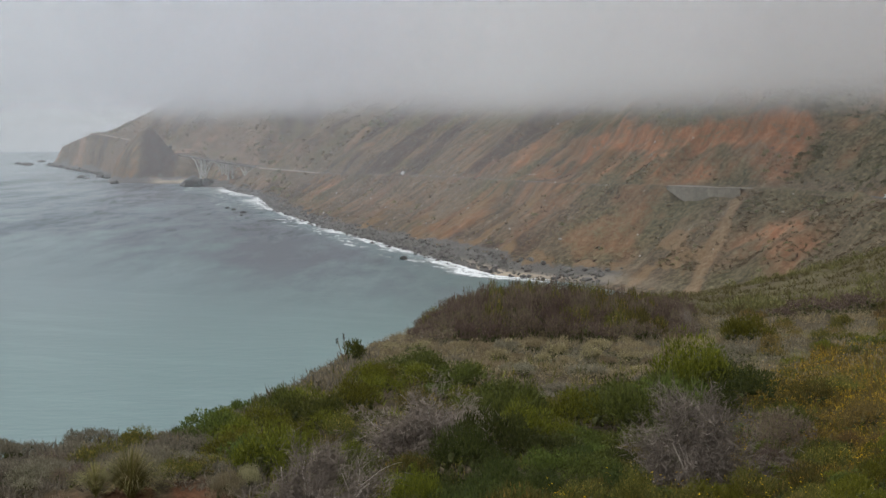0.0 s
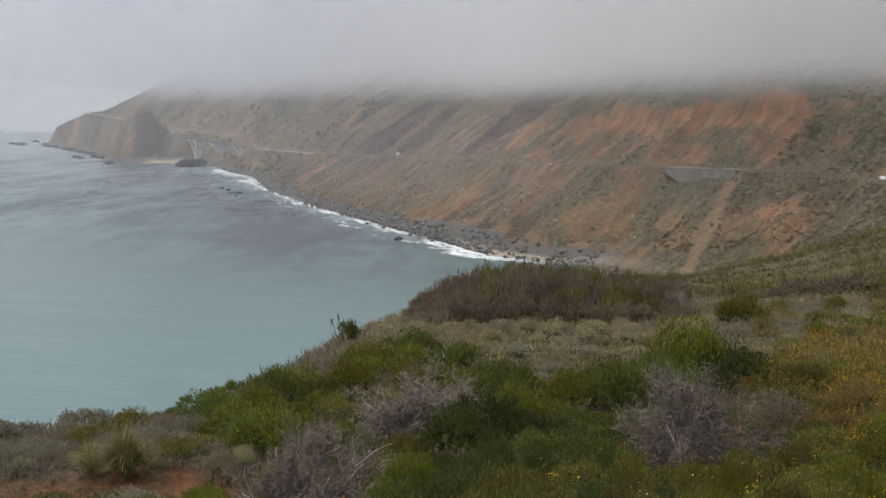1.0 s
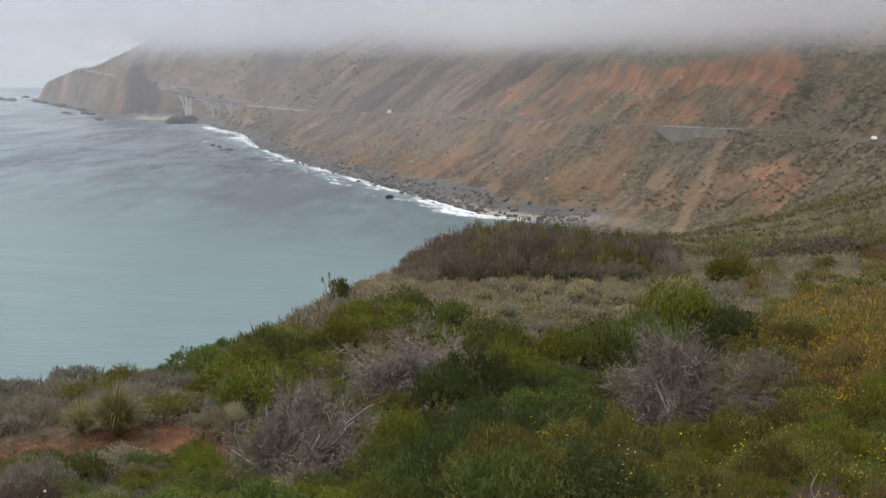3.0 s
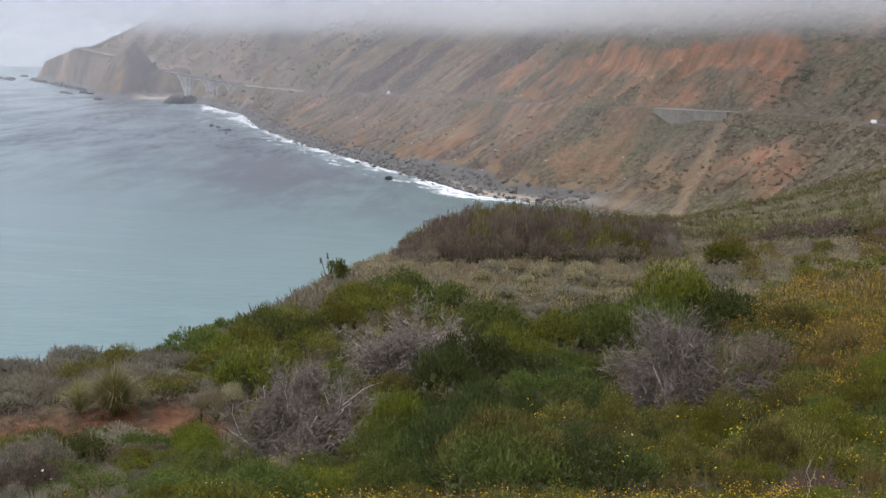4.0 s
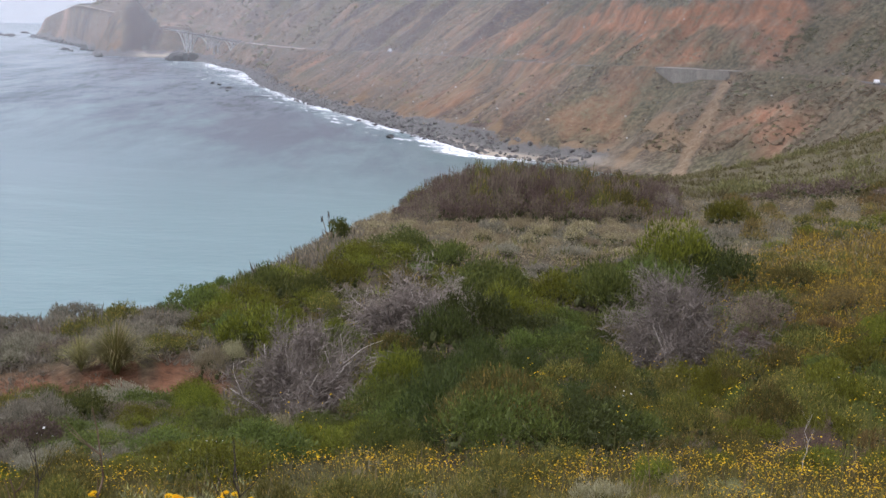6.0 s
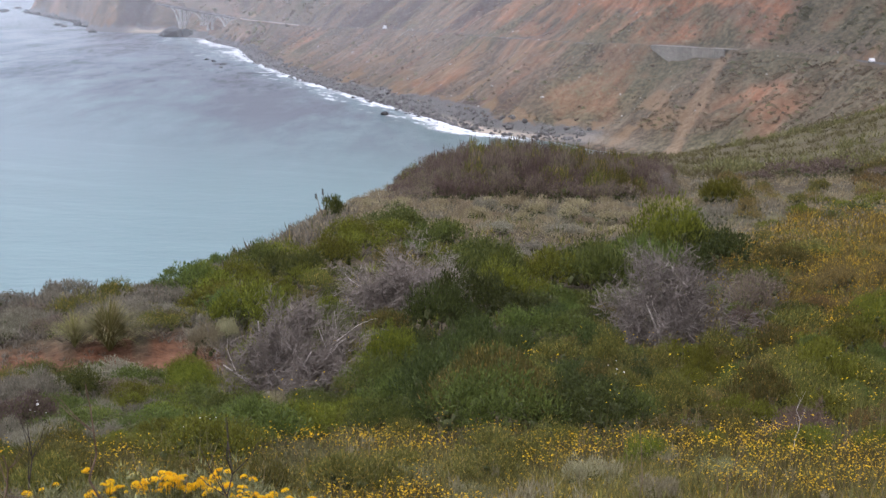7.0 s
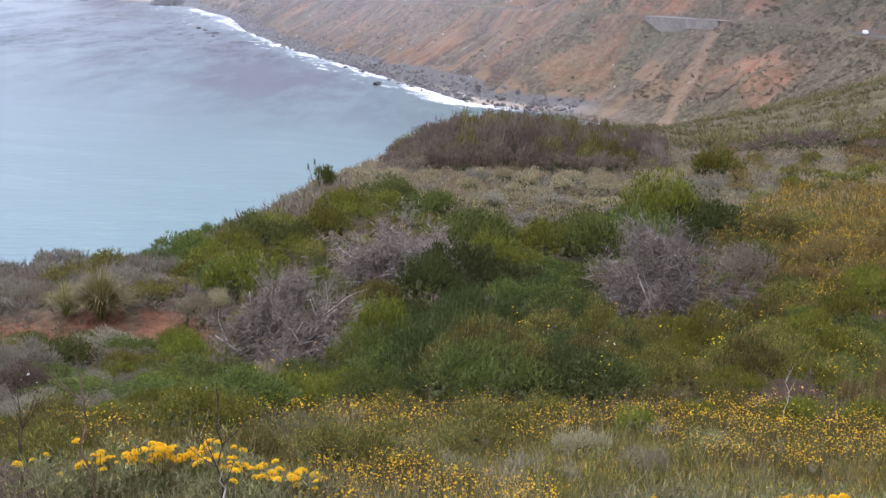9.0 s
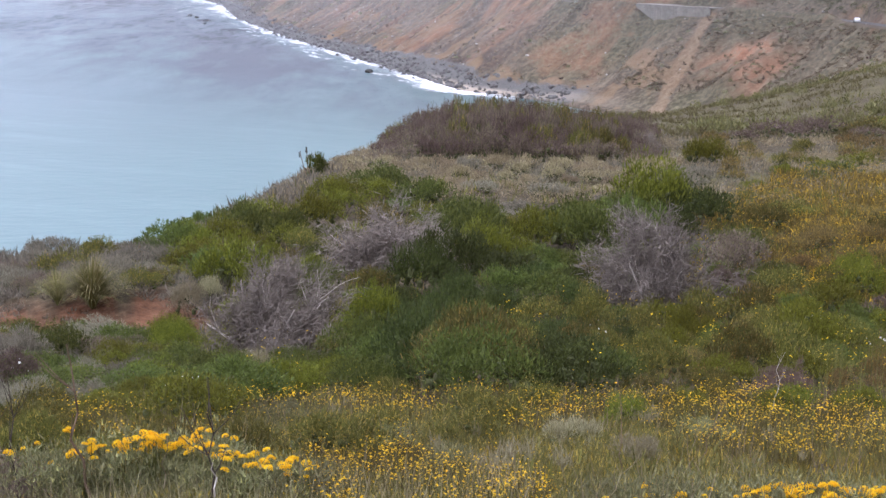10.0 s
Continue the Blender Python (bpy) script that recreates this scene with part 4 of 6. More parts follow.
def inner_ball():
    bm = bmesh.new()
    bmesh.ops.create_icosphere(bm, subdivisions=1, radius=1.0)
    bm.verts.index_update()
    v, f = np.array([q.co[:] for q in bm.verts]), np.array([[q.index for q in t.verts] for t in bm.faces])
    bm.free()
    return v, f


INNER = inner_ball()


def crown_mesh(name, seed, n, mat, lumps=13, leaf=0.085, slim=0.38, upright=0.35, dense=0.5):
    """A shrub crown of unit radius and unit height: leaves on a heap of lumps, with gaps between."""
    rng = np.random.default_rng(seed)
    ang = rng.random(lumps) * 6.283
    rad = np.sqrt(rng.random(lumps)) * 0.68
    c = np.stack([rad * np.cos(ang), rad * np.sin(ang), 0.13 + 0.64 * (1 - rad ** 2) * (0.45 + 0.55 * rng.random(lumps))], 1)
    size = (0.24 + 0.17 * rng.random(lumps)) * (14 / lumps) ** 0.42
    k = rng.integers(0, lumps, n)
    d = rand_dirs(rng, n, -0.5)
    shell = 1 - dense * rng.random(n) ** 1.5
    shell = shell * (1 + 0.18 * (rng.random(n) < 0.10))
    p = c[k] + d * (size[k] * shell)[:, None]
    p[:, 2] = np.clip(p[:, 2], 0.02, 1.2)
    way = d + rng.normal(size=(n, 3)) * 0.55 + np.array([0, 0, upright])
    way /= np.linalg.norm(way, axis=1)[:, None]
    ln = leaf * (0.6 + 0.8 * rng.random(n))
    v, f = blades(p, way, ln, ln * slim, rng)
    # dark balls added inside each lump so that the gaps between leaves look shaded
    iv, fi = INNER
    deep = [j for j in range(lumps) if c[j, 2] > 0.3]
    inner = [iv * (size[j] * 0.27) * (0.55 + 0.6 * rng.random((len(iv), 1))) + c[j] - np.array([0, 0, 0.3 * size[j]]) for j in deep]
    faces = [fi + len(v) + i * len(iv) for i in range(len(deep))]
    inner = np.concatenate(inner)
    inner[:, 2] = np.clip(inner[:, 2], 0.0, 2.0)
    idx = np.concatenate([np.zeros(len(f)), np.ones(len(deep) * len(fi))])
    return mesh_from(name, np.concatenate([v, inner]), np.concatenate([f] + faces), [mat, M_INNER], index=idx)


def tubes(paths, sides=4):
    """Tapered twigs: each path is a list of (place, radius)."""
    vs, fs, base = [], [], 0
    ring = [(math.cos(2 * math.pi * k / sides), math.sin(2 * math.pi * k / sides)) for k in range(sides)]
    for path in paths:
        for i, (p, r) in enumerate(path):
            q = path[min(i + 1, len(path) - 1)][0] - path[max(i - 1, 0)][0]
            q = q / (np.linalg.norm(q) + 1e-9)
            a = np.cross(q, (0.3, 0.9, 0.2))
            a /= np.linalg.norm(a) + 1e-9
            b = np.cross(q, a)
            for cx, cy in ring:
                vs.append(p + (a * cx + b * cy) * r)
        for i in range(len(path) - 1):
            for k in range(sides):
                fs.append((base + i * sides + k, base + i * sides + (k + 1) % sides, base + (i + 1) * sides + (k + 1) % sides, base + (i + 1) * sides + k))
        base += len(path) * sides
    return np.array(vs), np.array(fs)


def grow(rng, start, way, length, radius, level, out, bend=0.35, split=4, lift=0.1):
    pts, p, d = [(start, radius)], start, way
    steps = 4 if level > 0 else 3
    for k in range(steps):
        d = d + rng.normal(size=3) * bend / 1.6 + np.array([0, 0, lift])
        d = d / np.linalg.norm(d)
        p = p + d * length / steps
        if p[2] < 0.02:
            p[2] = 0.02
        pts.append((p, radius * (1 - 0.75 * (k + 1) / steps)))
    out.setdefault(level, []).append(pts)
    if level > 0:
        for k in range(split + int(rng.integers(0, 2))):
            q, r = pts[1 + int(rng.integers(0, steps))]
            nd_ = d * 0.5 + rng.normal(size=3) * 0.75
            nd_ = nd_ / np.linalg.norm(nd_)
            grow(rng, q, nd_, length * (0.45 + 0.3 * rng.random()), r * 0.62, level - 1, out, bend, split, lift * 0.6)


def twig_mesh(seed, stems, split, name, fine=False):
    """Bare branches of unit radius and height: the thick limbs, or the finest twigs."""
    rng = np.random.default_rng(seed)
    out = {}
    for k in range(stems):
        a = 6.283 * k / stems + rng.normal() * 0.3
        lean = 0.3 + 1.5 * rng.random()
        d = np.array([math.cos(a) * lean, math.sin(a) * lean, 0.75])
        grow(rng, np.array([0.1 * math.cos(a), 0.1 * math.sin(a), 0.0]), d / np.linalg.norm(d), 0.62, 0.021, 3, out, 0.6, split)
    thick = out[3][::2] + out[2][::4]
    thin = out[3] + out[2] + out[1] + out[0]
    return thick, tubes(thin, 3)


def leaf_ball(rng, centers, radius, n, leaf, slim, flat=0.7, upright=0.4):
    """Small clumps for ground cover, all in one mesh: n leaves for each centre."""
    m = len(centers)
    k = np.repeat(np.arange(m), n)
    d = rand_dirs(rng, m * n, 0.0)
    radius = np.broadcast_to(radius, m)
    p = centers[k] + d * (radius[k] * (0.25 + 0.75 * rng.random(m * n)))[:, None] * np.array([1, 1, flat])
    way = d + rng.normal(size=(m * n, 3)) * 0.5 + np.array([0, 0, upright])
    way /= np.linalg.norm(way, axis=1)[:, None]
    leaf = np.broadcast_to(leaf, m)[k] * (0.6 + 0.8 * rng.random(m * n))
    return blades(p, way, leaf, leaf * slim, rng)


STEMS = {}


def stems_mesh(seed):
    """Short woody stems inside a shrub, unit size."""
    if seed not in STEMS:
        rng = np.random.default_rng(seed)
        out = {}
        for k in range(5):
            a = 6.283 * k / 5 + rng.normal() * 0.3
            d = np.array([math.cos(a) * 0.8, math.sin(a) * 0.8, 0.8])
            grow(rng, np.array([0.05 * math.cos(a), 0.05 * math.sin(a), -0.08]), d / np.linalg.norm(d), 0.6, 0.018, 1, out, 0.3, 1)
        v, f = tubes(out[1] + out[0], 3)
        STEMS[seed] = mesh_from("stems", v, f, [M_BARK])
    return STEMS[seed]


CROWNS = {}


def crown_for(kind, tier, variant):
    """tier 0 near and fine-leaved, 1 middle, 2 far off."""
    key = (kind, tier, variant)
    if key not in CROWNS:
        mat, leaf, slim, up, lumps = {
            "green": (M_GREEN, 0.072, 0.32, 1.0, 20), "dark": (M_DARKGREEN, 0.070, 0.38, 0.8, 18), "deep": (M_SHADE, 0.070, 0.38, 0.8, 16), "bright": (M_GREEN, 0.09, 0.3, 1.2, 14),
            "olive": (M_OLIVE, 0.078, 0.28, 1.1, 18), "sage": (M_SAGE, 0.085, 0.3, 0.9, 22), "pale": (M_PALE, 0.13, 0.24, 1.2, 12),
            "brown": (M_BROWN, 0.07, 0.32, 0.6, 22), "russet": (M_RUST, 0.075, 0.26, 1.3, 14), "straw": (M_STRAW, 0.075, 0.3, 0.6, 16), "fern": (M_FERNY, 0.075, 0.2, 1.3, 14)}[kind]
        n, fine = ((5400, 0.73), (2900, 0.97), (1150, 1.40))[tier]
        if kind == "pale":
            n, fine = 3200, 0.62
        CROWNS[key] = crown_mesh("crown", hash_of(kind) + variant * 7 + tier, n, mat, lumps, leaf * fine, slim, up)
    return CROWNS[key]


def hash_of(word):
    return sum(ord(c) * (i + 3) for i, c in enumerate(word))


LABELS = {"green": "low fresh-green coastal shrub with dense small leaves", "dark": "dark green leafy shrub with woody stems", "deep": "green shrub with leaves darkened to stand for shade",
          "bright": "vivid green upright shrub on the dry slope", "olive": "olive-green herb bush among wildflowers", "sage": "grey-green sage bush on the dry slope",
          "pale": "silvery pale herb with upright leaves", "brown": "brown-mauve half-dry shrub of the thicket", "russet": "russet and yellow dry scrub bush", "straw": "low straw-coloured cushion of dry scrub", "fern": "fuzzy grey-green herb among golden flowers"}
NAMES = {"green": "green_shrub", "dark": "dark_shrub", "deep": "shade_dark_shrub", "bright": "upright_shrub", "olive": "olive_herb", "sage": "sage_bush", "pale": "silver_herb", "brown": "thicket_shrub", "russet": "russet_bush", "straw": "dry_cushion", "fern": "ferny_herb"}
rng_place = np.random.default_rng(77)


def shrub(kind, x, y, r, h, sink=0.10):
    top = tagged(new(NAMES[kind]), LABELS[kind], "shrub", kind + " shrubs on the slope")
    z = height(x, y)
    v = int(rng_place.integers(0, 3))
    top.matrix_world = Matrix.LocRotScale((x, y, z - sink * h), Euler((0, 0, rng_place.random() * 6.28)), (r, r * (0.85 + 0.3 * rng_place.random()), h))
    part("woody_base", stems_mesh(900 + v), None, top)
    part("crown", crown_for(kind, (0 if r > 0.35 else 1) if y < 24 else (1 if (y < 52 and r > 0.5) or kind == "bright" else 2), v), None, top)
    return top


# the shrubs that stand out: kind, x, y, radius, height
SINGLE = (("green", -0.45, 23.4, 0.66, 1.45), ("bright", 13.4, 59.3, 1.4, 1.75), ("bright", 15.5, 54.9, 0.83, 0.7), ("bright", 18.5, 61.8, 0.8, 0.65),
          ("pale", -2.1, 18.6, 0.36, 0.4), ("pale", -4.2, 26.4, 0.44, 0.8), ("pale", -4.0, 27.6, 0.4, 0.7), ("dark", -5.1, 18.3, 0.62, 0.55), ("dark", -6.9, 23.9, 0.6, 0.7),
          ("green", 9.0, 27.2, 0.9, 0.9), ("green", 4.7, 21.2, 0.55, 0.95), ("olive", 3.3, 23.6, 0.6, 1.15), ("dark", -6.7, 40.9, 0.45, 0.75), ("dark", -6.5, 43.0, 0.5, 0.8), ("sage", -6.6, 42.0, 0.4, 0.55),
          ("dark", -8.2, 37.1, 0.25, 0.4), ("dark", -7.55, 38.2, 0.3, 0.42), ("deep", 0.5, 29.6, 0.95, 1.6), ("deep", 1.2, 32.2, 1.1, 1.7), ("green", 2.0, 33.6, 1.1, 1.5), ("green", 3.6, 36.6, 1.2, 1.5),
          ("pale", 1.3, 9.35, 0.26, 0.3), ("fern", 0.35, 8.2, 0.26, 0.28), ("pale", 1.58, 8.3, 0.22, 0.28), ("fern", -0.9, 10.8, 0.32, 0.34), ("green", -0.1, 10.4, 0.26, 0.26),
          ("green", 1.95, 10.9, 0.3, 0.38), ("fern", 0.0, 9.3, 0.25, 0.25), ("green", 3.8, 15.1, 0.42, 0.5), ("green", 4.8, 21.6, 0.5, 0.6), ("green", 6.5, 26.4, 0.6, 0.8), ("fern", 2.4, 9.9, 0.3, 0.3), ("fern", -1.1, 9.9, 0.3, 0.3))
# stands of one growth: kinds, the outline of the stand on the ground, radius, height for each metre of radius
STANDS = (
    (("green", "green", "dark"), ((-7.4, 37.9), (-6.5, 39.8), (-5.1, 40.8), (-3.7, 44.0), (-2.4, 47.5), (-0.6, 49.2), (0.0, 47.1), (-1.5, 45.0), (-2.8, 42.4), (-2.8, 37.4),
                                  (-3.4, 34.6), (-3.4, 28.4), (-3.9, 27.0), (-5.0, 33.3), (-6.2, 35.3)), 0.95, 1.1),
    (("green", "dark", "deep"), ((1.2, 37.8), (2.6, 38.4), (4.1, 40.2), (4.7, 38.8), (6.7, 41.3), (8.0, 44.6), (11.2, 46.4), (11.1, 42.7), (6.7, 37.4), (5.2, 35.3),
                                 (4.0, 32.8), (2.4, 30.7), (1.4, 30.7), (1.4, 33.9)), 1.15, 1.3),
    (("green", "dark"), ((-1.5, 46.4), (0.0, 47.1), (1.5, 44.9), (3.2, 42.0), (1.4, 40.4), (-0.3, 43.8)), 0.95, 0.95),
    # the hollow's shade comes from this stand's darkened leaves
    (("deep",), ((-0.3, 30.0), (1.1, 30.7), (1.4, 27.5), (0.7, 23.4), (0.2, 23.2)), 0.75, 1.5),
    (("deep", "dark", "olive"), ((-0.6, 19.8), (0.5, 23.7), (2.3, 28.5), (3.9, 26.8), (4.1, 23.0), (3.0, 15.6), (1.7, 13.5), (0.5, 13.0), (-0.4, 14.2)), 0.55, 1.35),
    (("deep", "olive", "dark"), ((2.2, 31.5), (4.9, 34.5), (4.1, 28.5), (2.2, 27.1)), 0.65, 1.2),
    (("green", "green", "dark"), ((-4.7, 18.1), (-4.4, 19.9), (-3.8, 21.5), (-2.5, 19.5), (-1.6, 13.3), (-1.6, 11.6), (-2.2, 11.4), (-3.1, 12.6)), 0.52, 0.78),
    (("sage", "dark", "olive", "brown"), ((-7.8, 24.6), (-6.8, 24.4), (-6.0, 25.4), (-5.3, 25.2), (-4.7, 22.6), (-4.4, 19.9), (-4.6, 17.3), (-5.3, 17.3)), 0.55, 1.1),
    (("sage", "olive", "sage", "brown"), ((-10.2, 33.6), (-8.6, 34.0), (-6.2, 35.3), (-4.7, 28.6), (-4.8, 27.5), (-6.9, 27.5), (-8.6, 28.4)), 0.6, 0.9),
    (("olive", "green", "dark", "olive"), ((4.2, 22.3), (6.7, 26.5), (9.1, 30.9), (11.8, 32.1), (6.3, 16.8), (4.4, 14.5), (2.7, 14.3)), 0.55, 1.35),
    (("brown", "dark"), ((7.4, 32.5), (9.4, 36.7), (7.6, 28.3), (6.2, 25.5)), 0.8, 1.25),
    (("olive", "dark", "brown"), ((7.0, 25.9), (8.8, 27.7), (4.3, 13.4), (4.0, 14.5)), 0.5, 1.25),
    (("green", "dark"), ((12.1, 50.0), (15.4, 53.5), (20.7, 63.0), (25.3, 70.9), (22.8, 63.9), (13.9, 48.1)), 1.0, 0.65))
DEAD = ((-1.98, 20.3, 1.6, 2.15), (-0.4, 33.4, 2.45, 2.15), (5.15, 26.8, 2.05, 2.45), (4.35, 14.0, 0.55, 0.72), (12.4, 68.5, 1.3, 1.7))
PLANTED = [(x, y, 0.75 * r) for x, y, r, h in DEAD]


def within(outline, x, y):
    odd = False
    for (ax, ay), (bx, by) in zip(outline, outline[1:] + outline[:1]):
        if (ay > y) != (by > y) and x < ax + (y - ay) / (by - ay) * (bx - ax):
            odd = not odd
    return odd


def plant_stands():
    for kind, x, y, r, h in SINGLE:
        shrub(kind, x, y, r, h)
        PLANTED.append((x, y, r))
    rng = np.random.default_rng(19)
    for k0, (kinds, outline, size, tall) in enumerate(STANDS):
        gap = 0.6 if k0 < 3 else 0.7
        xs, ys = [p[0] for p in outline], [p[1] for p in outline]
        for k in range(260):
            x, y = rng.uniform(min(xs), max(xs)), rng.uniform(min(ys), max(ys))
            r = size * (0.6 + 0.75 * rng.random())
            kind = kinds[int(rng.integers(0, len(kinds)))]
            swell = 0.8 + 0.5 * rng.random()
            if within(outline, x, y) and not any((x - a) ** 2 + (y - b) ** 2 < (gap * (r + c)) ** 2 for a, b, c in PLANTED):
                shrub(kind, x, y, r * 1.12, r * tall * swell)
                PLANTED.append((x, y, r))


plant_stands()

# ---- dead bushes: silver limbs over a haze of fine twigs ----
DEAD_LABELS = ("leafless silver-grey dead bush with twisted limbs", "wide low dead bush of mauve twigs", "tall fan-shaped dead bush of grey twigs", "small brown dead bush among flowers", "grey dead bush at the end of the thicket")


def build_dead():
    for k, ((x, y, r, h), label) in enumerate(zip(DEAD, DEAD_LABELS)):
        top = tagged(new("dead_bush"), label, "bush", "dead bushes")
        top.matrix_world = Matrix.LocRotScale((x, y, height(x, y) - 0.05), Euler((0, 0, 1.3 * k)), (r, r, h))
        thick, (v2, f2) = twig_mesh(300 + k, 13 if k < 3 else 8, 4, "limbs")
        twig = M_RUSSETTWIG if k == 3 else M_TWIG
        for path in thick:
            v1, f1 = tubes([path], 5)
            part("limb", mesh_from("limb", v1, f1, [twig if k == 3 else M_DRIFT]), None, top, "bare silvery limb")
        if k == 0:
            for path in twig_mesh(371, 10, 2, "limbs")[0]:
                v1, f1 = tubes([[(p * np.array([1.08, 1.08, 1.12]), q * 0.8) for p, q in path]], 5)
                part("limb", mesh_from("limb", v1, f1, [M_DRIFT]), None, top, "bare silvery limb")
        part("twig_mass", mesh_from("twigs", v2, f2, [twig]), None, top, "fine mauve-grey twigs")
        rng = np.random.default_rng(340 + k)
        n = 15000 if k < 3 else 9000
        p = v2[rng.integers(0, len(v2), n)] * np.array([0.92, 0.92, 0.86]) + rng.normal(size=(n, 3)) * 0.035
        p[:, 2] = np.abs(p[:, 2])
        way = p * np.array([1, 1, 0.5]) + rng.normal(size=(n, 3)) * 0.6
        way /= np.linalg.norm(way, axis=1)[:, None]
        v, f = blades(p, way, 0.12, 0.007, rng)
        part("spray", mesh_from("spray", v, f, [twig]), None, top, "haze of thin dead sprays")


build_dead()


# ---- long-bladed clump and yuccas ----
def arching(rng, n, length, spread, width):
    """Blades that rise and arch over: four joints each."""
    a = rng.random(n) * 6.283
    out = spread * (0.15 + 0.85 * rng.random(n))
    ln = length * (0.6 + 0.4 * rng.random(n))
    ts = np.linspace(0, 1, 5)
    vs = []
    for t in ts:
        rad = out * t ** 1.5
        z = ln * (t - 0.66 * out / spread * t ** 2.6)
        px, py = rad * np.cos(a), rad * np.sin(a)
        w = width * (1 - t) ** 0.7 * 0.5 + 0.0005
        vs.append(np.stack([px - w * np.sin(a), py + w * np.cos(a), z], 1))
        vs.append(np.stack([px + w * np.sin(a), py - w * np.cos(a), z], 1))
    v = np.stack(vs, 1)
    base = np.arange(n)[:, None] * 10
    f = np.concatenate([base + np.array([2 * i, 2 * i + 1, 2 * i + 3, 2 * i + 2]) for i in range(4)])
    return v.reshape(-1, 3), f


def build_clump(x, y, r, h, n, label, mat, name="grass_clump"):
    top = tagged(new(name), label, "grass")
    top.matrix_world = pose(x, y, height(x, y) - 0.03)
    rng = np.random.default_rng(int(abs(x * 100) + y))
    v, f = arching(rng, n, h, r, 0.013)
    part("foliage", mesh_from("blades", v, f, [mat]), None, top)
    v, f = arching(rng, n // 12, h * 1.1, r * 0.8, 0.012)
    part("dry_foliage", mesh_from("dry_blades", v, f, [M_STRAW]), None, top, "dry straw-coloured blades")


build_clump(-6.2, 26.6, 1.2, 1.5, 1200, "big arching clump of long green grass blades", M_BLADE)
build_clump(-6.95, 26.8, 0.75, 1.05, 450, "smaller clump of long green grass blades", M_BLADE)


def build_yucca(x, y, stalks, label, bush=True):
    top = tagged(new("yucca"), label, "yucca")
    top.matrix_world = pose(x, y, height(x, y) - 0.03)
    rng = np.random.default_rng(int(abs(x * 31) + y))
    v, f = arching(rng, 160, 0.8, 0.6, 0.04)
    part("foliage", mesh_from("blades", v, f, [M_DARKGREEN if bush else M_BLADE]), None, top)
    for dx, hgt in stalks:
        path = [(np.array([dx * t * 0.8, 0.05 * t, hgt * t]), 0.016) for t in (0, 0.5, 1)]
        v, f = tubes([path], 5)
        st = part("stalk", mesh_from("stalk", v, f, [M_STEM]), None, top)
        c = np.array([[dx * 0.8, 0.05, hgt - 0.02 - 0.035 * i] for i in range(7)])
        v, f = leaf_ball(rng, c, 0.035, 12, 0.05, 0.5)
        part("flower_spike", mesh_from("flower_spike", v, f, [M_BARK if bush else M_STRAW]), None, st)


EDGE_BUSH = (-3.8, 56.8)
build_yucca(-4.1, 57.3, ((-0.15, 1.6), (-0.5, 1.4), (0.05, 1.25)), "dark yucca with seed stalks at the cliff edge")
shrub("dark", EDGE_BUSH[0], EDGE_BUSH[1], 0.72, 1.55)
build_yucca(7.9, 62.9, ((0.0, 1.5), (0.25, 1.1), (-0.2, 0.9)), "yucca with pale dry stalks before the thicket", False)


# ---- thicket on the knoll, and scatter of shrubs by zone ----
def taken(x, y, r):
    return any((x - a) ** 2 + (y - b) ** 2 < (0.7 * (r + c)) ** 2 for a, b, c in PLANTED)


def thicket():
    rng = np.random.default_rng(5)
    kinds = ("brown", "brown", "brown", "brown", "brown", "brown", "brown", "olive")
    for k in range(3000):
        y = 63.2 + 22 * rng.random()
        x = -2.4 + 22 * rng.random()
        hgt = float(np.interp(x * 74 / y - 0.4, (-2.2, -1.2, 0.5, 3.5, 6.6, 9.7, 12.8, 15.2, 18), (0.35, 0.9, 2.15, 3.0, 2.75, 2.35, 1.5, 0.9, 0.4)))
        if x > 12.0 + 0.16 * (y - 66) or x < -1.4 + 0.03 * (y - 67):
            continue
        hgt *= (0.6 + 0.4 * min((y - 62.5) / 6, 1)) * (0.85 + 0.3 * rng.random())
        r = (0.75 + 0.6 * rng.random()) * min(1, 0.5 + hgt / 2.5)
        if any((x - a) ** 2 + (y - b) ** 2 < (0.55 * (r + c)) ** 2 for a, b, c in PLANTED):
            continue
        kind = kinds[int(rng.integers(0, len(kinds)))]
        if 6.5 < x < 11 and rng.random() < 0.22:
            kind = "olive"
        shrub(kind, x, y, r, hgt)
        PLANTED.append((x, y, r))


thicket()
for kind, x, y, r, h in (("brown", 22, 80, 2.0, 1.5), ("brown", 25.4, 83, 2.2, 1.8), ("olive", 28.5, 84, 2.0, 1.6), ("brown", 19.6, 78, 1.2, 0.9), ("olive", 31, 88, 2.0, 1.3), ("brown", 27, 79, 1.4, 1.0)):
    shrub(kind, x, y, r, h)
    PLANTED.append((x, y, r))


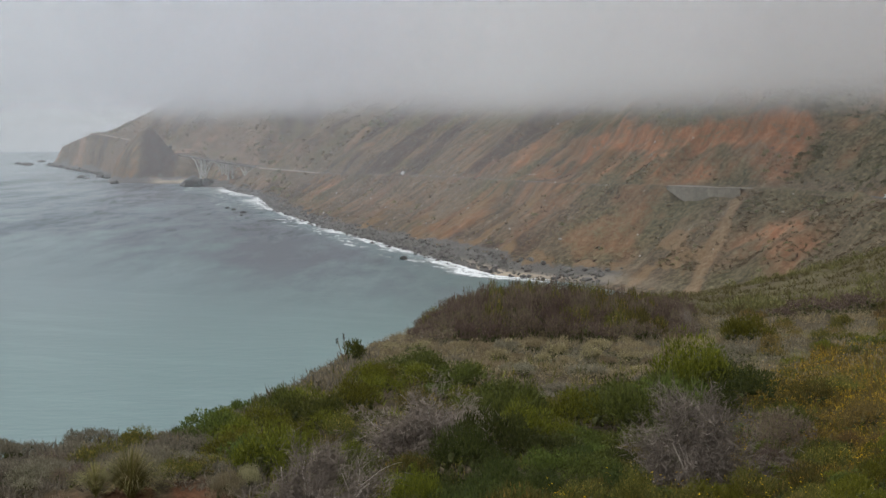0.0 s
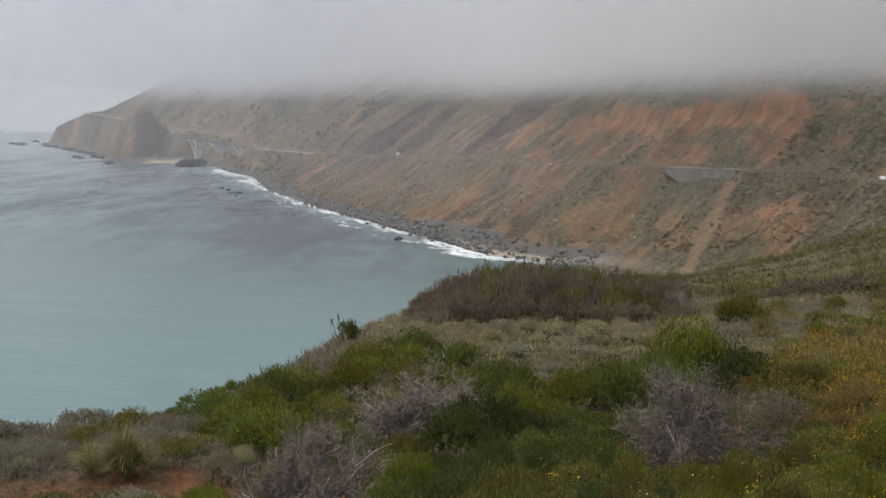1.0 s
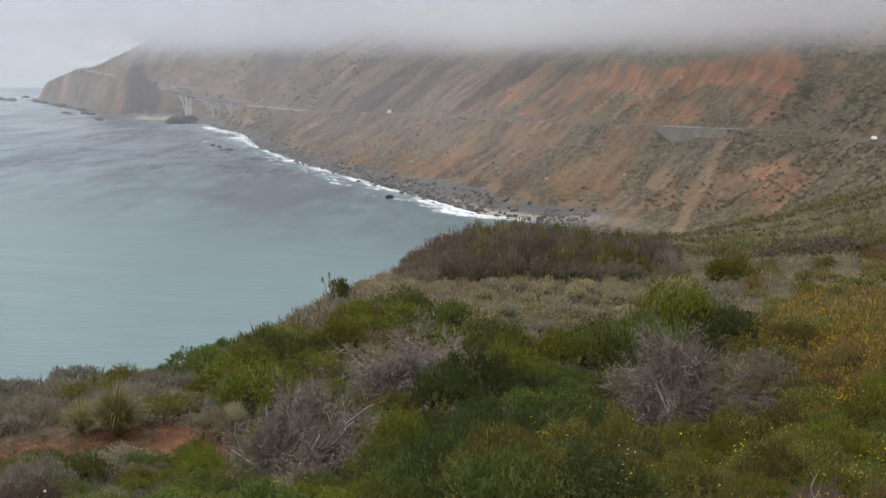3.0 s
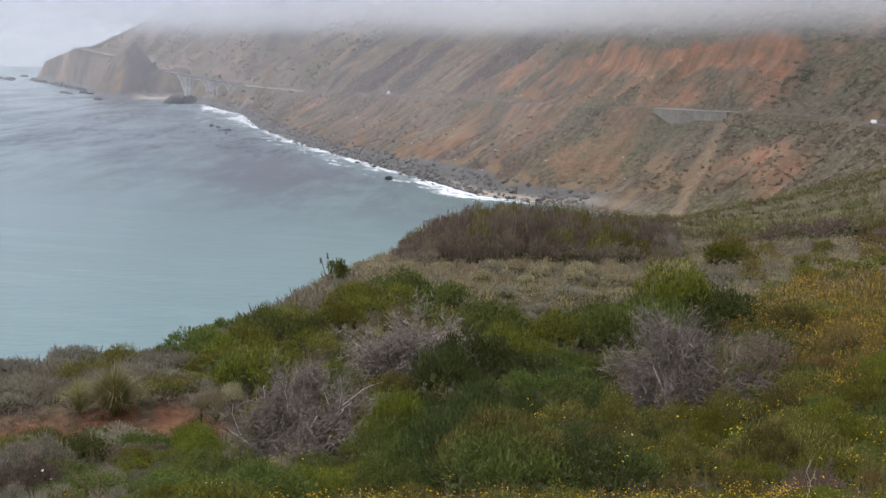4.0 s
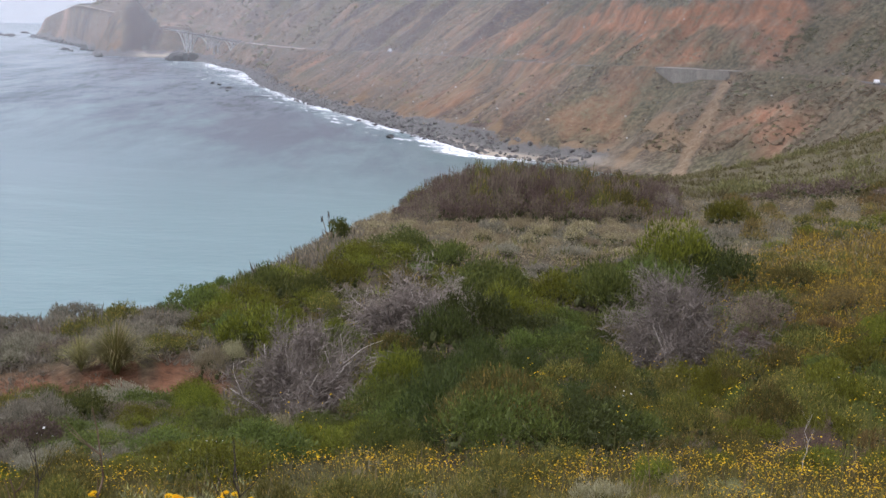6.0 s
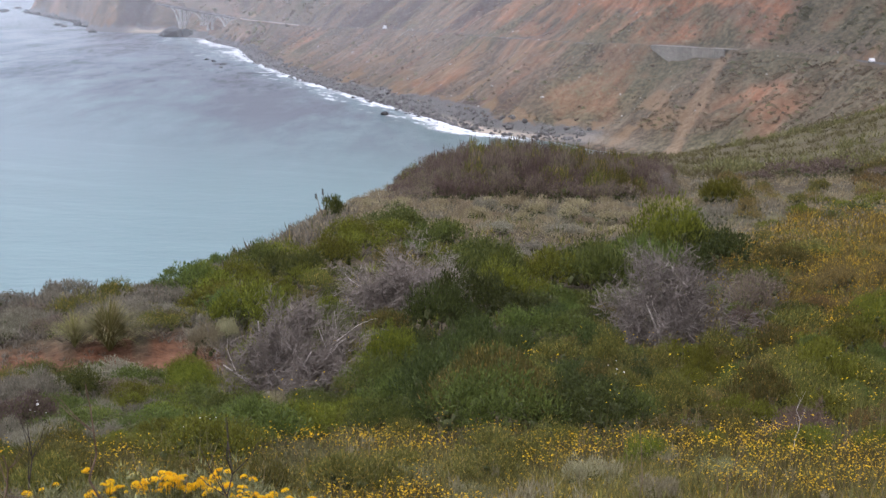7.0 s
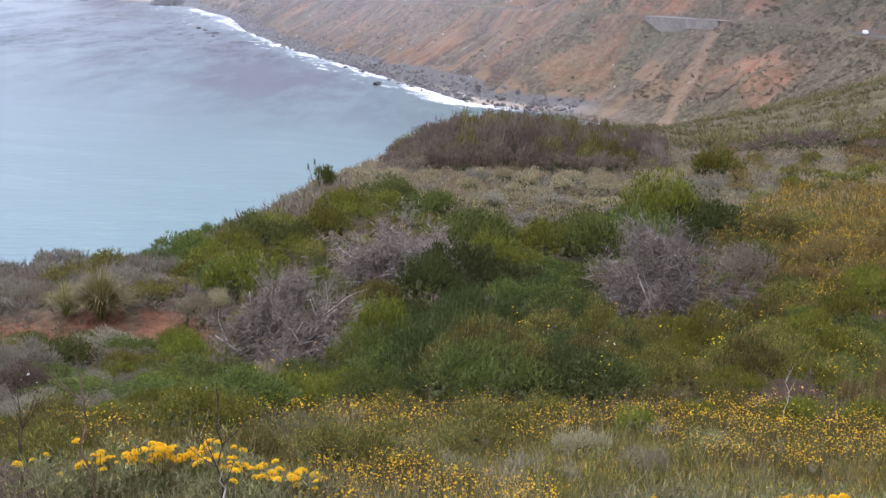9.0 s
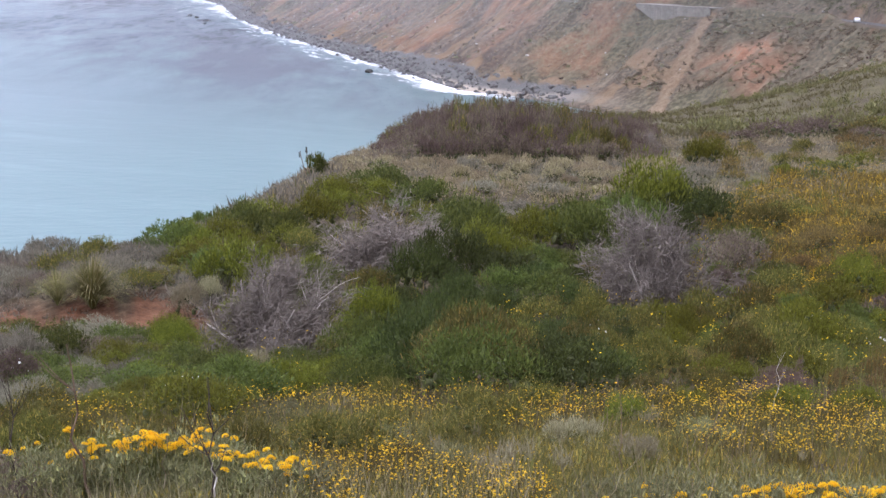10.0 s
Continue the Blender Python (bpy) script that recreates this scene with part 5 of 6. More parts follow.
def zone(a, d, n):
    """Which kind grows at this bearing and distance; n is noise from -1 to 1."""
    if d < 13:
        return "olive" if n > 0.25 else None
    if a < -0.13:
        if d > 29:
            return "sage" if n < 0.2 else "olive"
        return "green" if n > 0.45 else ("dark" if n > 0.15 else ("olive" if n > -0.15 else "sage"))
    if d < 24:
        return ("green" if n > 0.15 else ("dark" if n > -0.1 else "olive")) if a < 0.2 else ("green" if n > 0.3 else ("olive" if n > -0.6 else "russet"))
    if a > 0.22:
        if d < 35:
            return "green" if n > 0.35 else ("olive" if n > -0.25 else ("brown" if n < -0.6 else "dark"))
        return "russet" if n > 0.5 else ("olive" if n < -0.5 else None)
    if d < 42:
        return "green" if n > 0.0 else ("dark" if n > -0.4 else "olive")
    if d < 50:
        return "sage" if (a < -0.1 or n < -0.3) else ("green" if a > 0.13 else None)
    if a > 0.2:
        return "olive" if n > 0 else "sage"
    if d < 67 and a > -0.07:
        return "straw" if n > -0.25 else "sage"
    return None


def fill():
    rng = np.random.default_rng(11)
    count = {}
    for k in range(5000):
        d = 8.5 * (80 / 8.5) ** (rng.random() ** 0.8)
        a = -0.40 + 0.84 * rng.random()
        x, y = d * math.sin(a), d * math.cos(a)
        kind = zone(a, d, float(fbm(x / 4, y / 4, 3, 61)) * 2.2 + 0.25 * rng.normal())
        if kind is None or count.get(kind, 0) > {"pale": 10, "straw": 230}.get(kind, 85):
            continue
        if 23.8 < y < 27.0 and -9 < x < -3.4:
            continue
        r = (0.22 + 0.012 * d) * (0.7 + 0.7 * rng.random())
        if kind == "pale":
            r *= 0.6
        if d > 50:
            r *= 0.68
        e = -float(beside(CLIFF, np.array([x]), np.array([y]))[0][0])
        if taken(x, y, r) or e > 0.2:
            continue
        shrub(kind, x, y, r, r * (0.8 + 0.5 * rng.random()) * (0.7 if e > -3 else 1) * (0.6 if 42 < d < 52 else 1))
        PLANTED.append((x, y, r))
        count[kind] = count.get(kind, 0) + 1


fill()


# ---- ground cover, too many to count ----
def cover(name, label, category, mat, seed, n, area, keep, radius, leaves, leaf, slim, lift=0.02, flat=0.7, up=0.6):
    """Clumps strewn over bearings and distances; keep(x, y, a, d) thins them."""
    rng = np.random.default_rng(seed)
    a0, a1, d0, d1 = area
    a = a0 + (a1 - a0) * rng.random(n)
    d = d0 * (d1 / d0) ** (rng.random(n) ** 0.85)
    x, y = d * np.sin(a), d * np.cos(a)
    ok = keep(x, y, a, d, rng.random(n))
    x, y, d = x[ok], y[ok], d[ok]
    c = np.stack([x, y, land(x, y) + lift], 1)
    size = 0.55 + 0.9 * rng.random(len(x))
    grow_d = np.clip(d / 25, 0.6, 2.2)
    v, f = leaf_ball(rng, c, radius * size * grow_d, leaves, leaf * grow_d, slim, flat, up)
    return tagged(new(name, mesh_from(name, v, f, [mat])), label, category, kind="stuff")


def inland_side(x, y, margin):
    return beside(CLIFF, x, y)[0] > margin


cover("undergrowth", "olive undergrowth between the shrubs", "undergrowth", M_OLIVE, 101, 2800, (-0.42, 0.46, 6, 52),
      lambda x, y, a, d, r: (fbm(x / 3, y / 3, 2, 71) > -0.25) & ((a > -0.16) | (d < 24)) & inland_side(x, y, 0.3), 0.20, 16, 0.16, 0.14, up=1.4)
cover("undergrowth", "green undergrowth between the shrubs", "undergrowth", M_GREEN, 102, 1900, (-0.42, 0.46, 12, 50),
      lambda x, y, a, d, r: (fbm(x / 3, y / 3, 2, 72) > 0.0) & (a > -0.15), 0.20, 14, 0.14, 0.2, up=1.0)
cover("sage_scrub", "grey sage scrub along the cliff edge", "scrub", M_SAGE, 103, 3600, (-0.46, -0.05, 17, 62),
      lambda x, y, a, d, r: ((a < -0.13) | (d > 46)) & inland_side(x, y, -0.3 - 2.5 * (y > 48)) & ~((y > 24.2) & (y < 26.9) & (x < -3.6)), 0.24, 18, 0.15, 0.2, up=1.0)
cover("dry_tufts", "grey tufts of dry scrub on the red bank", "scrub", M_SAGE, 116, 420, (-0.36, -0.13, 23.5, 28),
      lambda x, y, a, d, r: fbm(x / 0.9, y / 0.9, 3, 99) > 0.0, 0.13, 26, 0.075, 0.22, up=1.0)
cover("tussocks", "straw-coloured dry grass tussocks on the shelf", "grass", M_STRAW, 104, 3000, (-0.12, 0.46, 47, 82),
      lambda x, y, a, d, r: inland_side(x, y, 0.0) & (fbm(x / 6, y / 6, 2, 73) > -0.35), 0.22, 40, 0.055, 0.3, flat=0.9, up=0.5)
cover("low_scrub", "low grey-mauve scrub among the tussocks", "scrub", M_SAGE, 105, 1300, (-0.10, 0.46, 50, 82),
      lambda x, y, a, d, r: inland_side(x, y, 0.0) & (fbm(x / 5, y / 5, 2, 74) > 0.02), 0.27, 50, 0.055, 0.3, flat=0.9)
cover("dry_grass", "dry grass on the cliff edge", "grass", M_STRAW, 106, 2400, (-0.2, 0.02, 36, 84),
      lambda x, y, a, d, r: inland_side(x, y, -3.0) & (beside(CLIFF, x, y)[0] < 4.5), 0.20, 20, 0.09, 0.13, up=1.1)
cover("dry_stems", "thin grey dry stems among the flowers", "grass", M_STRAW, 107, 900, (-0.42, 0.46, 5.5, 22),
      lambda x, y, a, d, r: r < 0.7, 0.12, 6, 0.42, 0.022, up=2.2)
cover("slope_scrub", "patchy olive scrub on the grassy slope", "scrub", M_SLOPE, 108, 2600, (0.05, 0.46, 84, 330),
      lambda x, y, a, d, r: (near_land(x, y) > far_land(x, y)) & (fbm(x / 16, y / 16, 3, 75) > -0.05), 0.26, 18, 0.16, 0.3)
cover("slope_grass", "olive grass on the slope behind the knoll", "grass", M_SLOPE, 109, 2200, (0.05, 0.46, 80, 330),
      lambda x, y, a, d, r: (near_land(x, y) > far_land(x, y)), 0.22, 12, 0.16, 0.12, up=1.6)
cover("slope_bushes", "olive bushes on the grassy slope", "bush", M_SLOPE, 110, 520, (0.1, 0.46, 84, 260),
      lambda x, y, a, d, r: (near_land(x, y) > far_land(x, y)) & (fbm(x / 20, y / 20, 3, 76) > 0.1), 0.55, 70, 0.16, 0.35)


def hill_scrub(name, label, mat, seed, n, span, inland, size, leaves, leaf, test):
    """Scrub on the far hillside, strewn along the shore and inland."""
    rng = np.random.default_rng(seed)
    u = span[0] + (span[1] - span[0]) * rng.random(n)
    s = inland[0] + (inland[1] - inland[0]) * rng.random(n)
    xy = np.array([shore_point(a, b) for a, b in zip(u, s)])
    off = shore_value(u, 3)
    ok = test(u, s, off) & (np.abs(s - off - 4) > 6.5)
    x, y, u = xy[ok, 0], xy[ok, 1], u[ok]
    big = size * (0.5 + rng.random(len(x)))
    c = np.stack([x, y, land(x, y) + 0.1 * big], 1)
    v, f = leaf_ball(rng, c, big, leaves, leaf * big / size, 0.55, 0.75, 0.3)
    return tagged(new(name, mesh_from(name, v, f, [mat])), label, "scrub", kind="stuff")


hill_scrub("hill_scrub", "dark green bushes dotted over the far hillside", M_HILLBUSH, 201, 1500, (40, 1000), (16, 190), 1.2, 40, 0.5,
           lambda u, s, off: fbm(u / 30, s / 30, 3, 81) > 0.27)
hill_scrub("hill_scrub", "dense dark bushes on the near end of the hillside", M_HILLBUSH, 205, 5200, (60, 300), (64, 170), 1.5, 60, 0.42,
           lambda u, s, off: (s > off + 9) & ((u < 236) | (np.exp(-((u - 255) / 6) ** 2 - ((s - off - 24) / 12) ** 2) > 0.4) | ((s > off + 43) & (fbm(u / 22, s / 25, 3, 85) > -0.1))))
hill_scrub("hill_scrub", "olive-brown scrub over the far hillside", M_HILL, 202, 8000, (60, 1000), (12, 190), 0.75, 11, 0.62,
           lambda u, s, off: (fbm(u / 40, s / 25, 3, 82) > -0.15) & (gullies(u, s) < 0.12) & ~((s > off + 26) & (s < off + 42) & (u > 254) & (u < 500)))
hill_scrub("hill_scrub", "brown scrub over the far hillside", M_BROWN, 203, 4000, (60, 1100), (12, 190), 0.75, 11, 0.62,
           lambda u, s, off: (fbm(u / 30, s / 40, 3, 83) > -0.1) & (gullies(u, s) < 0.12) & ~((s > off + 26) & (s < off + 42) & (u > 254) & (u < 500)))
hill_scrub("hill_scrub", "brown and olive scrub below the road", M_HILL, 207, 1500, (170, 268), (12, 54), 0.75, 34, 0.34,
           lambda u, s, off: (fbm(u / 12, s / 10, 3, 87) > -0.12) & (np.abs(u - 267 + 0.545 * (57 - s)) > 4.5))
hill_scrub("hill_scrub", "dusky bushes below the road", M_HILLBUSH, 208, 260, (170, 268), (12, 54), 1.0, 40, 0.36,
           lambda u, s, off: (fbm(u / 14, s / 12, 3, 88) > 0.08) & (np.abs(u - 267 + 0.545 * (57 - s)) > 4.5))
hill_scrub("hill_scrub", "sparse scrub on the hills by the bridge", M_BROWN, 204, 4500, (1000, 2300), (10, 190), 1.8, 12, 1.6,
           lambda u, s, off: fbm(u / 60, s / 40, 3, 84) > -0.15)
hill_scrub("hill_scrub", "dark bushes in the ravines by the bridge", M_HILLBUSH, 206, 1500, (1000, 2100), (14, 190), 2.2, 16, 1.8,
           lambda u, s, off: fbm(u / 60, s / 40, 3, 86) > 0.15)


# ---- rocks ----
def rock_shape(seed, sub=1):
    bm = bmesh.new()
    bmesh.ops.create_icosphere(bm, subdivisions=sub, radius=1.0)
    rng = np.random.default_rng(seed)
    cuts = [(Vector(rng.normal(size=3)).normalized(), 0.55 + 0.3 * rng.random()) for k in range(7)]
    for v in bm.verts:
        for nrm, dist in cuts:
            over = v.co.dot(nrm) - dist
            if over > 0:
                v.co -= nrm * over
        v.co *= 1 + 0.12 * noise.noise(v.co * 2.1 + Vector((seed, 0, 0)))
    return bm


def boulder_field(name, label, mat, seed, n, span, inland, size):
    rng = np.random.default_rng(seed)
    shapes = []
    for k in range(5):
        bm = rock_shape(seed + k, 1)
        bm.verts.index_update()
        shapes.append((np.array([v.co[:] for v in bm.verts]), np.array([[v.index for v in f.verts] for f in bm.faces])))
        bm.free()
    vs, fs, base = [], [], 0
    for k in range(n):
        u = span[0] + (span[1] - span[0]) * rng.random()
        s = inland[0] + (inland[1] - inland[0]) * rng.random() ** 1.3
        x, y = shore_point(u, s)
        z = max(height(x, y), -0.4)
        v, f = shapes[int(rng.integers(0, 5))]
        sc = size * (0.35 + 1.2 * rng.random() ** 2.5) * np.array([1, 0.8 + 0.5 * rng.random(), 0.75])
        turn = np.array(Euler((rng.random() * 0.6, rng.random() * 0.6, rng.random() * 6.28)).to_matrix())
        vs.append((v * sc) @ turn.T + np.array([x, y, z + 0.15 * size]))
        fs.append(f + base)
        base += len(v)
    return tagged(new(name, mesh_from(name, np.concatenate(vs), np.concatenate(fs), [mat])), label, "rocks", kind="stuff")


boulder_field("boulders", "grey boulders heaped along the far shore", M_ROCK, 401, 1900, (285, 1250), (0.5, 14), 1.25)
boulder_field("wet_rocks", "dark wet rocks at the water's edge", M_WETROCK, 402, 420, (300, 1500), (-3, 4), 1.3)
boulder_field("pale_rocks", "pale fallen rocks on the slope", M_PALEROCK, 403, 170, (90, 800), (14, 120), 0.6)
boulder_field("headland_rocks", "dark rocks at the foot of the headland", M_WETROCK, 404, 260, (1560, 2700), (-6, 6), 3.2)


def sea_rock(x, y, r, h, seed, label="dark rock standing in the shallow water"):
    bm = rock_shape(seed, 3)
    for v in bm.verts:
        v.co = Vector((v.co.x * r, v.co.y * r * 0.8, v.co.z * h))
    me = bpy.data.meshes.new("sea_rock")
    bm.to_mesh(me)
    bm.free()
    me.materials.append(M_WETROCK)
    ob = tagged(new("sea_rock", me), label, "rock", "rocks in the sea")
    ob.matrix_world = pose(x, y, 0.15 * h, 0, 0, seed * 40)
    return ob


for k, (x, y, r, h) in enumerate(((-18.5, 636, 2.6, 1.6), (-150, 1020, 3.0, 1.6), (-163, 1060, 2.2, 1.4), (-172, 1085, 2.6, 1.5), (-146, 985, 1.8, 1.0), (-500, 1880, 9, 3.2),
                                  (-478, 1830, 5, 2.2), (-820, 2690, 14, 5), (-860, 2760, 9, 4), (-790, 2600, 8, 3), (-395, 1640, 7, 4), (-283, 1546, 13, 10), (-270, 1556, 10, 9), (-296, 1566, 8, 5), (-450, 1846, 11, 6), (-432, 1815, 8, 5), (-470, 1878, 8, 4), (-415, 1793, 6, 4), (-232, 1490, 8, 3), (-880, 2990, 12, 4))):
    sea_rock(x, y, r, h, 30 + k)


# ---- wildflowers ----
def flowers(name, label, mat, seed, n, area, keep, size, tall):
    """Flowers in small bunches, each on its own thin stem."""
    rng = np.random.default_rng(seed)
    bunch = n // 7
    a = area[0] + (area[1] - area[0]) * rng.random(bunch)
    d = area[2] * (area[3] / area[2]) ** rng.random(bunch)
    up = 0.6 + 0.6 * rng.random(bunch)
    k = np.repeat(np.arange(bunch), 7)
    spread = 0.022 * np.sqrt(d[k])
    x, y = d[k] * np.sin(a[k]) + rng.normal(size=len(k)) * spread, d[k] * np.cos(a[k]) + rng.normal(size=len(k)) * spread * 1.5
    ok = keep(x, y, a[k], d[k]) & (rng.random(len(k)) < 0.8)
    x, y, d, up = x[ok], y[ok], d[k][ok], up[k][ok]
    m = len(x)
    far = np.clip(d / 12, 0.8, 1.9)
    foot = np.stack([x, y, land(x, y)], 1)
    top = foot + np.stack([rng.normal(size=m) * 0.04, rng.normal(size=m) * 0.04, tall * up * (0.8 + 0.3 * rng.random(m)) * np.clip(far, 0.8, 1.3)], 1)
    k = np.repeat(np.arange(m), 6)
    ang = np.tile(np.arange(6) * 1.047, m) + rng.random(m)[k]
    lean = rng.normal(size=(m, 2))[k] * 0.35
    way = np.stack([np.cos(ang), np.sin(ang), 0.35 + lean[:, 0] * np.cos(ang) + lean[:, 1] * np.sin(ang)], 1)
    way /= np.linalg.norm(way, axis=1)[:, None]
    ln = size * (0.35 + 1.0 * rng.random(m) ** 1.6)[k] * far[k]
    v, f = blades(top[k], way, ln, ln * 0.9, rng, True)
    stem = top - foot
    size_s = np.linalg.norm(stem, axis=1)
    vs, fs = blades(foot, stem / size_s[:, None], size_s, 0.008, rng, True)
    idx = np.concatenate([np.zeros(len(f)), np.ones(len(fs))])
    return tagged(new(name, mesh_from(name, np.concatenate([v, vs]), np.concatenate([f, fs + len(v)]), [mat, M_FLOWERSTEM], index=idx)), label, "flowers", kind="stuff")


def field(x, y, a, d):
    """Flowers in drifts: dense where two patterns meet, none in the yarrow."""
    drift = 0.6 * fbm(x / 1.6, y / 2.6, 2, 90) + 0.7 * fbm(x / 0.35, y / 0.6, 2, 91)
    band = 0.30 * np.exp(-((d - 11.9) / 1.5) ** 2) - 0.03 * np.abs(d - 10)
    bare = (a < -0.07) & (d < 9.6)
    glow = 0.3 * np.exp(-((a - 0.04) / 0.11) ** 2 - ((d - 11.8) / 1.4) ** 2) - 0.16 * smooth(0.12, 0.18, a) * (1 - smooth(9.5, 11.5, d))
    return (drift + band + glow > 0.05) & ~bare


flowers("wildflowers", "golden wildflowers scattered over the near slope", M_YELLOW, 501, 50000, (-0.40, 0.46, 6.0, 14.5), field, 0.0084, 0.27)
flowers("wildflowers", "yellow wildflowers on the rising slope", M_GOLD, 502, 24000, (0.16, 0.46, 27, 62),
        lambda x, y, a, d: fbm(x / 2.5, y / 2.5, 3, 92) > 0.38 - 5.0 * np.clip(a - 0.19, 0, 0.11) - 0.02 * np.clip(d - 36, -8, 4) + 0.5 * (d > 45 + 250 * (a - 0.233)), 0.0095, 0.38)
cover("meadow", "golden-brown flower stems on the rising slope", "undergrowth", M_STEMGOLD, 111, 4400, (0.18, 0.46, 29, 58),
      lambda x, y, a, d, r: (r < 7 * (a - 0.20) + 0.7 * fbm(x / 3, y / 3, 2, 96)) & (d < 46 + 250 * (a - 0.233)), 0.24, 40, 0.085, 0.2, up=1.0)
cover("meadow", "golden-olive flower stems on the near slope", "undergrowth", M_MEADOW, 112, 7500, (-0.42, 0.46, 4.6, 12.5),
      lambda x, y, a, d, r: fbm(x / 2, y / 2, 2, 95) > -0.45, 0.15, 28, 0.095, 0.10, up=1.3)
cover("herbs", "fuzzy grey-green herbs between the flowers", "undergrowth", M_HERB, 113, 6500, (-0.42, 0.46, 4.8, 15),
      lambda x, y, a, d, r: fbm(x / 1.4, y / 1.4, 2, 97) > -0.2, 0.20, 44, 0.062, 0.17, lift=0.05, flat=1.1, up=1.1)
cover("herbs", "silvery upright herbs among the flowers", "undergrowth", M_PALE, 114, 800, (-0.05, 0.34, 7.5, 11.5),
      lambda x, y, a, d, r: fbm(x / 0.7, y / 1.2, 2, 98) > 0.38, 0.085, 40, 0.085, 0.13, lift=0.12, flat=2.2, up=2.2)
cover("dry_stems", "pale straw stems at the foot of the yarrow", "grass", M_STRAW, 115, 420, (-0.36, 0.12, 5.2, 7.2),
      lambda x, y, a, d, r: r < 0.8, 0.10, 8, 0.40, 0.020, up=2.0)
flowers("wildflowers", "few yellow flowers between the shrubs", M_YELLOW, 503, 1500, (-0.12, 0.42, 13, 27),
        lambda x, y, a, d: fbm(x / 2, y / 2, 3, 93) > 0.12 - 0.6 * np.clip(a, 0, 0.3), 0.0085, 0.5)
flowers("wildflowers", "few small white flowers", M_WHITE, 504, 140, (-0.3, 0.45, 9, 22), lambda x, y, a, d: fbm(x / 2, y / 2, 2, 94) > 0.25, 0.012, 0.55)

HEAD = None


def head_mesh():
    rng = np.random.default_rng(3)
    d = rand_dirs(rng, 70, 0.0)
    p = d * np.array([0.026, 0.026, 0.013])
    v, f = blades(p, d * 0.6 + np.array([0, 0, 0.7]), 0.014, 0.012, rng, True)
    return mesh_from("flower_head", v, f, [M_YELLOW])


def build_yarrow(x, y, n, tall, seed):
    """A clump with domed yellow heads bunched on grey-green stems."""
    global HEAD
    HEAD = HEAD or head_mesh()
    rng = np.random.default_rng(seed)
    top = tagged(new("golden_yarrow"), "clump of golden yarrow with domed yellow heads", "flower", "golden yarrow clumps")
    top.matrix_world = pose(x, y, height(x, y))
    v, f = leaf_ball(rng, rng.normal(size=(60, 3)) * np.array([0.12, 0.12, 0.22 * tall]) + np.array([0, 0, 0.42 * tall]), 0.08, 36, 0.034, 0.2, 1.2, 0.8)
    v[:, 2] = np.abs(v[:, 2])
    part("foliage", mesh_from("foliage", v, f, [M_FERNY]), None, top, "fine grey-green foliage")
    paths = []
    for k in range(n):
        a, r = rng.random() * 6.283, 0.11 * math.sqrt(rng.random())
        tip = np.array([1.3 * r * math.cos(a), r * math.sin(a), tall * (0.9 + 0.13 * rng.random()) - 0.25 * r])
        paths.append([(tip * np.array([0.3, 0.3, 0.0]), 0.003), (tip * np.array([0.8, 0.8, 0.55]), 0.0025), (tip, 0.002)])
        ob = part("flower_head", HEAD, None, top)
        s = 0.48 + 0.42 * rng.random()
        ob.matrix_local = Matrix.LocRotScale(tip, Euler((rng.normal() * 0.25, rng.normal() * 0.25, rng.random() * 6)), (s, s, s))
    v, f = tubes(paths, 3)
    tagged(part("stem", mesh_from("stem", v, f, [M_OLIVE]), None, top), kind="stuff")


for k, (x, y, n, tall) in enumerate(((-1.74, 7.1, 4, 0.52), (-1.78, 7.15, 8, 0.40), (-1.66, 7.2, 9, 0.41), (-1.52, 7.22, 15, 0.42), (-1.36, 7.24, 22, 0.47), (-1.26, 7.3, 18, 0.42),
                                     (-1.14, 7.28, 17, 0.41), (-1.02, 7.3, 7, 0.45), (-0.94, 7.1, 8, 0.38), (-0.86, 7.05, 10, 0.34), (-0.74, 7.0, 8, 0.35), (-0.62, 6.9, 8, 0.32),
                                     (-0.52, 6.85, 9, 0.31), (-0.44, 6.8, 4, 0.29), (-1.97, 7.1, 3, 0.47))):
    build_yarrow(x, y, n, tall, 600 + k)
for k, (x, y, n, tall) in enumerate(((1.10, 6.51, 3, 0.17), (1.29, 6.47, 3, 0.20), (1.41, 6.45, 5, 0.18), (1.57, 6.41, 3, 0.21), (1.82, 6.34, 10, 0.23), (1.94, 6.31, 12, 0.27),
                                     (2.04, 6.28, 14, 0.27), (2.14, 6.24, 14, 0.30), (2.27, 6.2, 14, 0.29), (2.42, 6.2, 14, 0.28))):
    build_yarrow(x, y, n, tall, 640 + k)


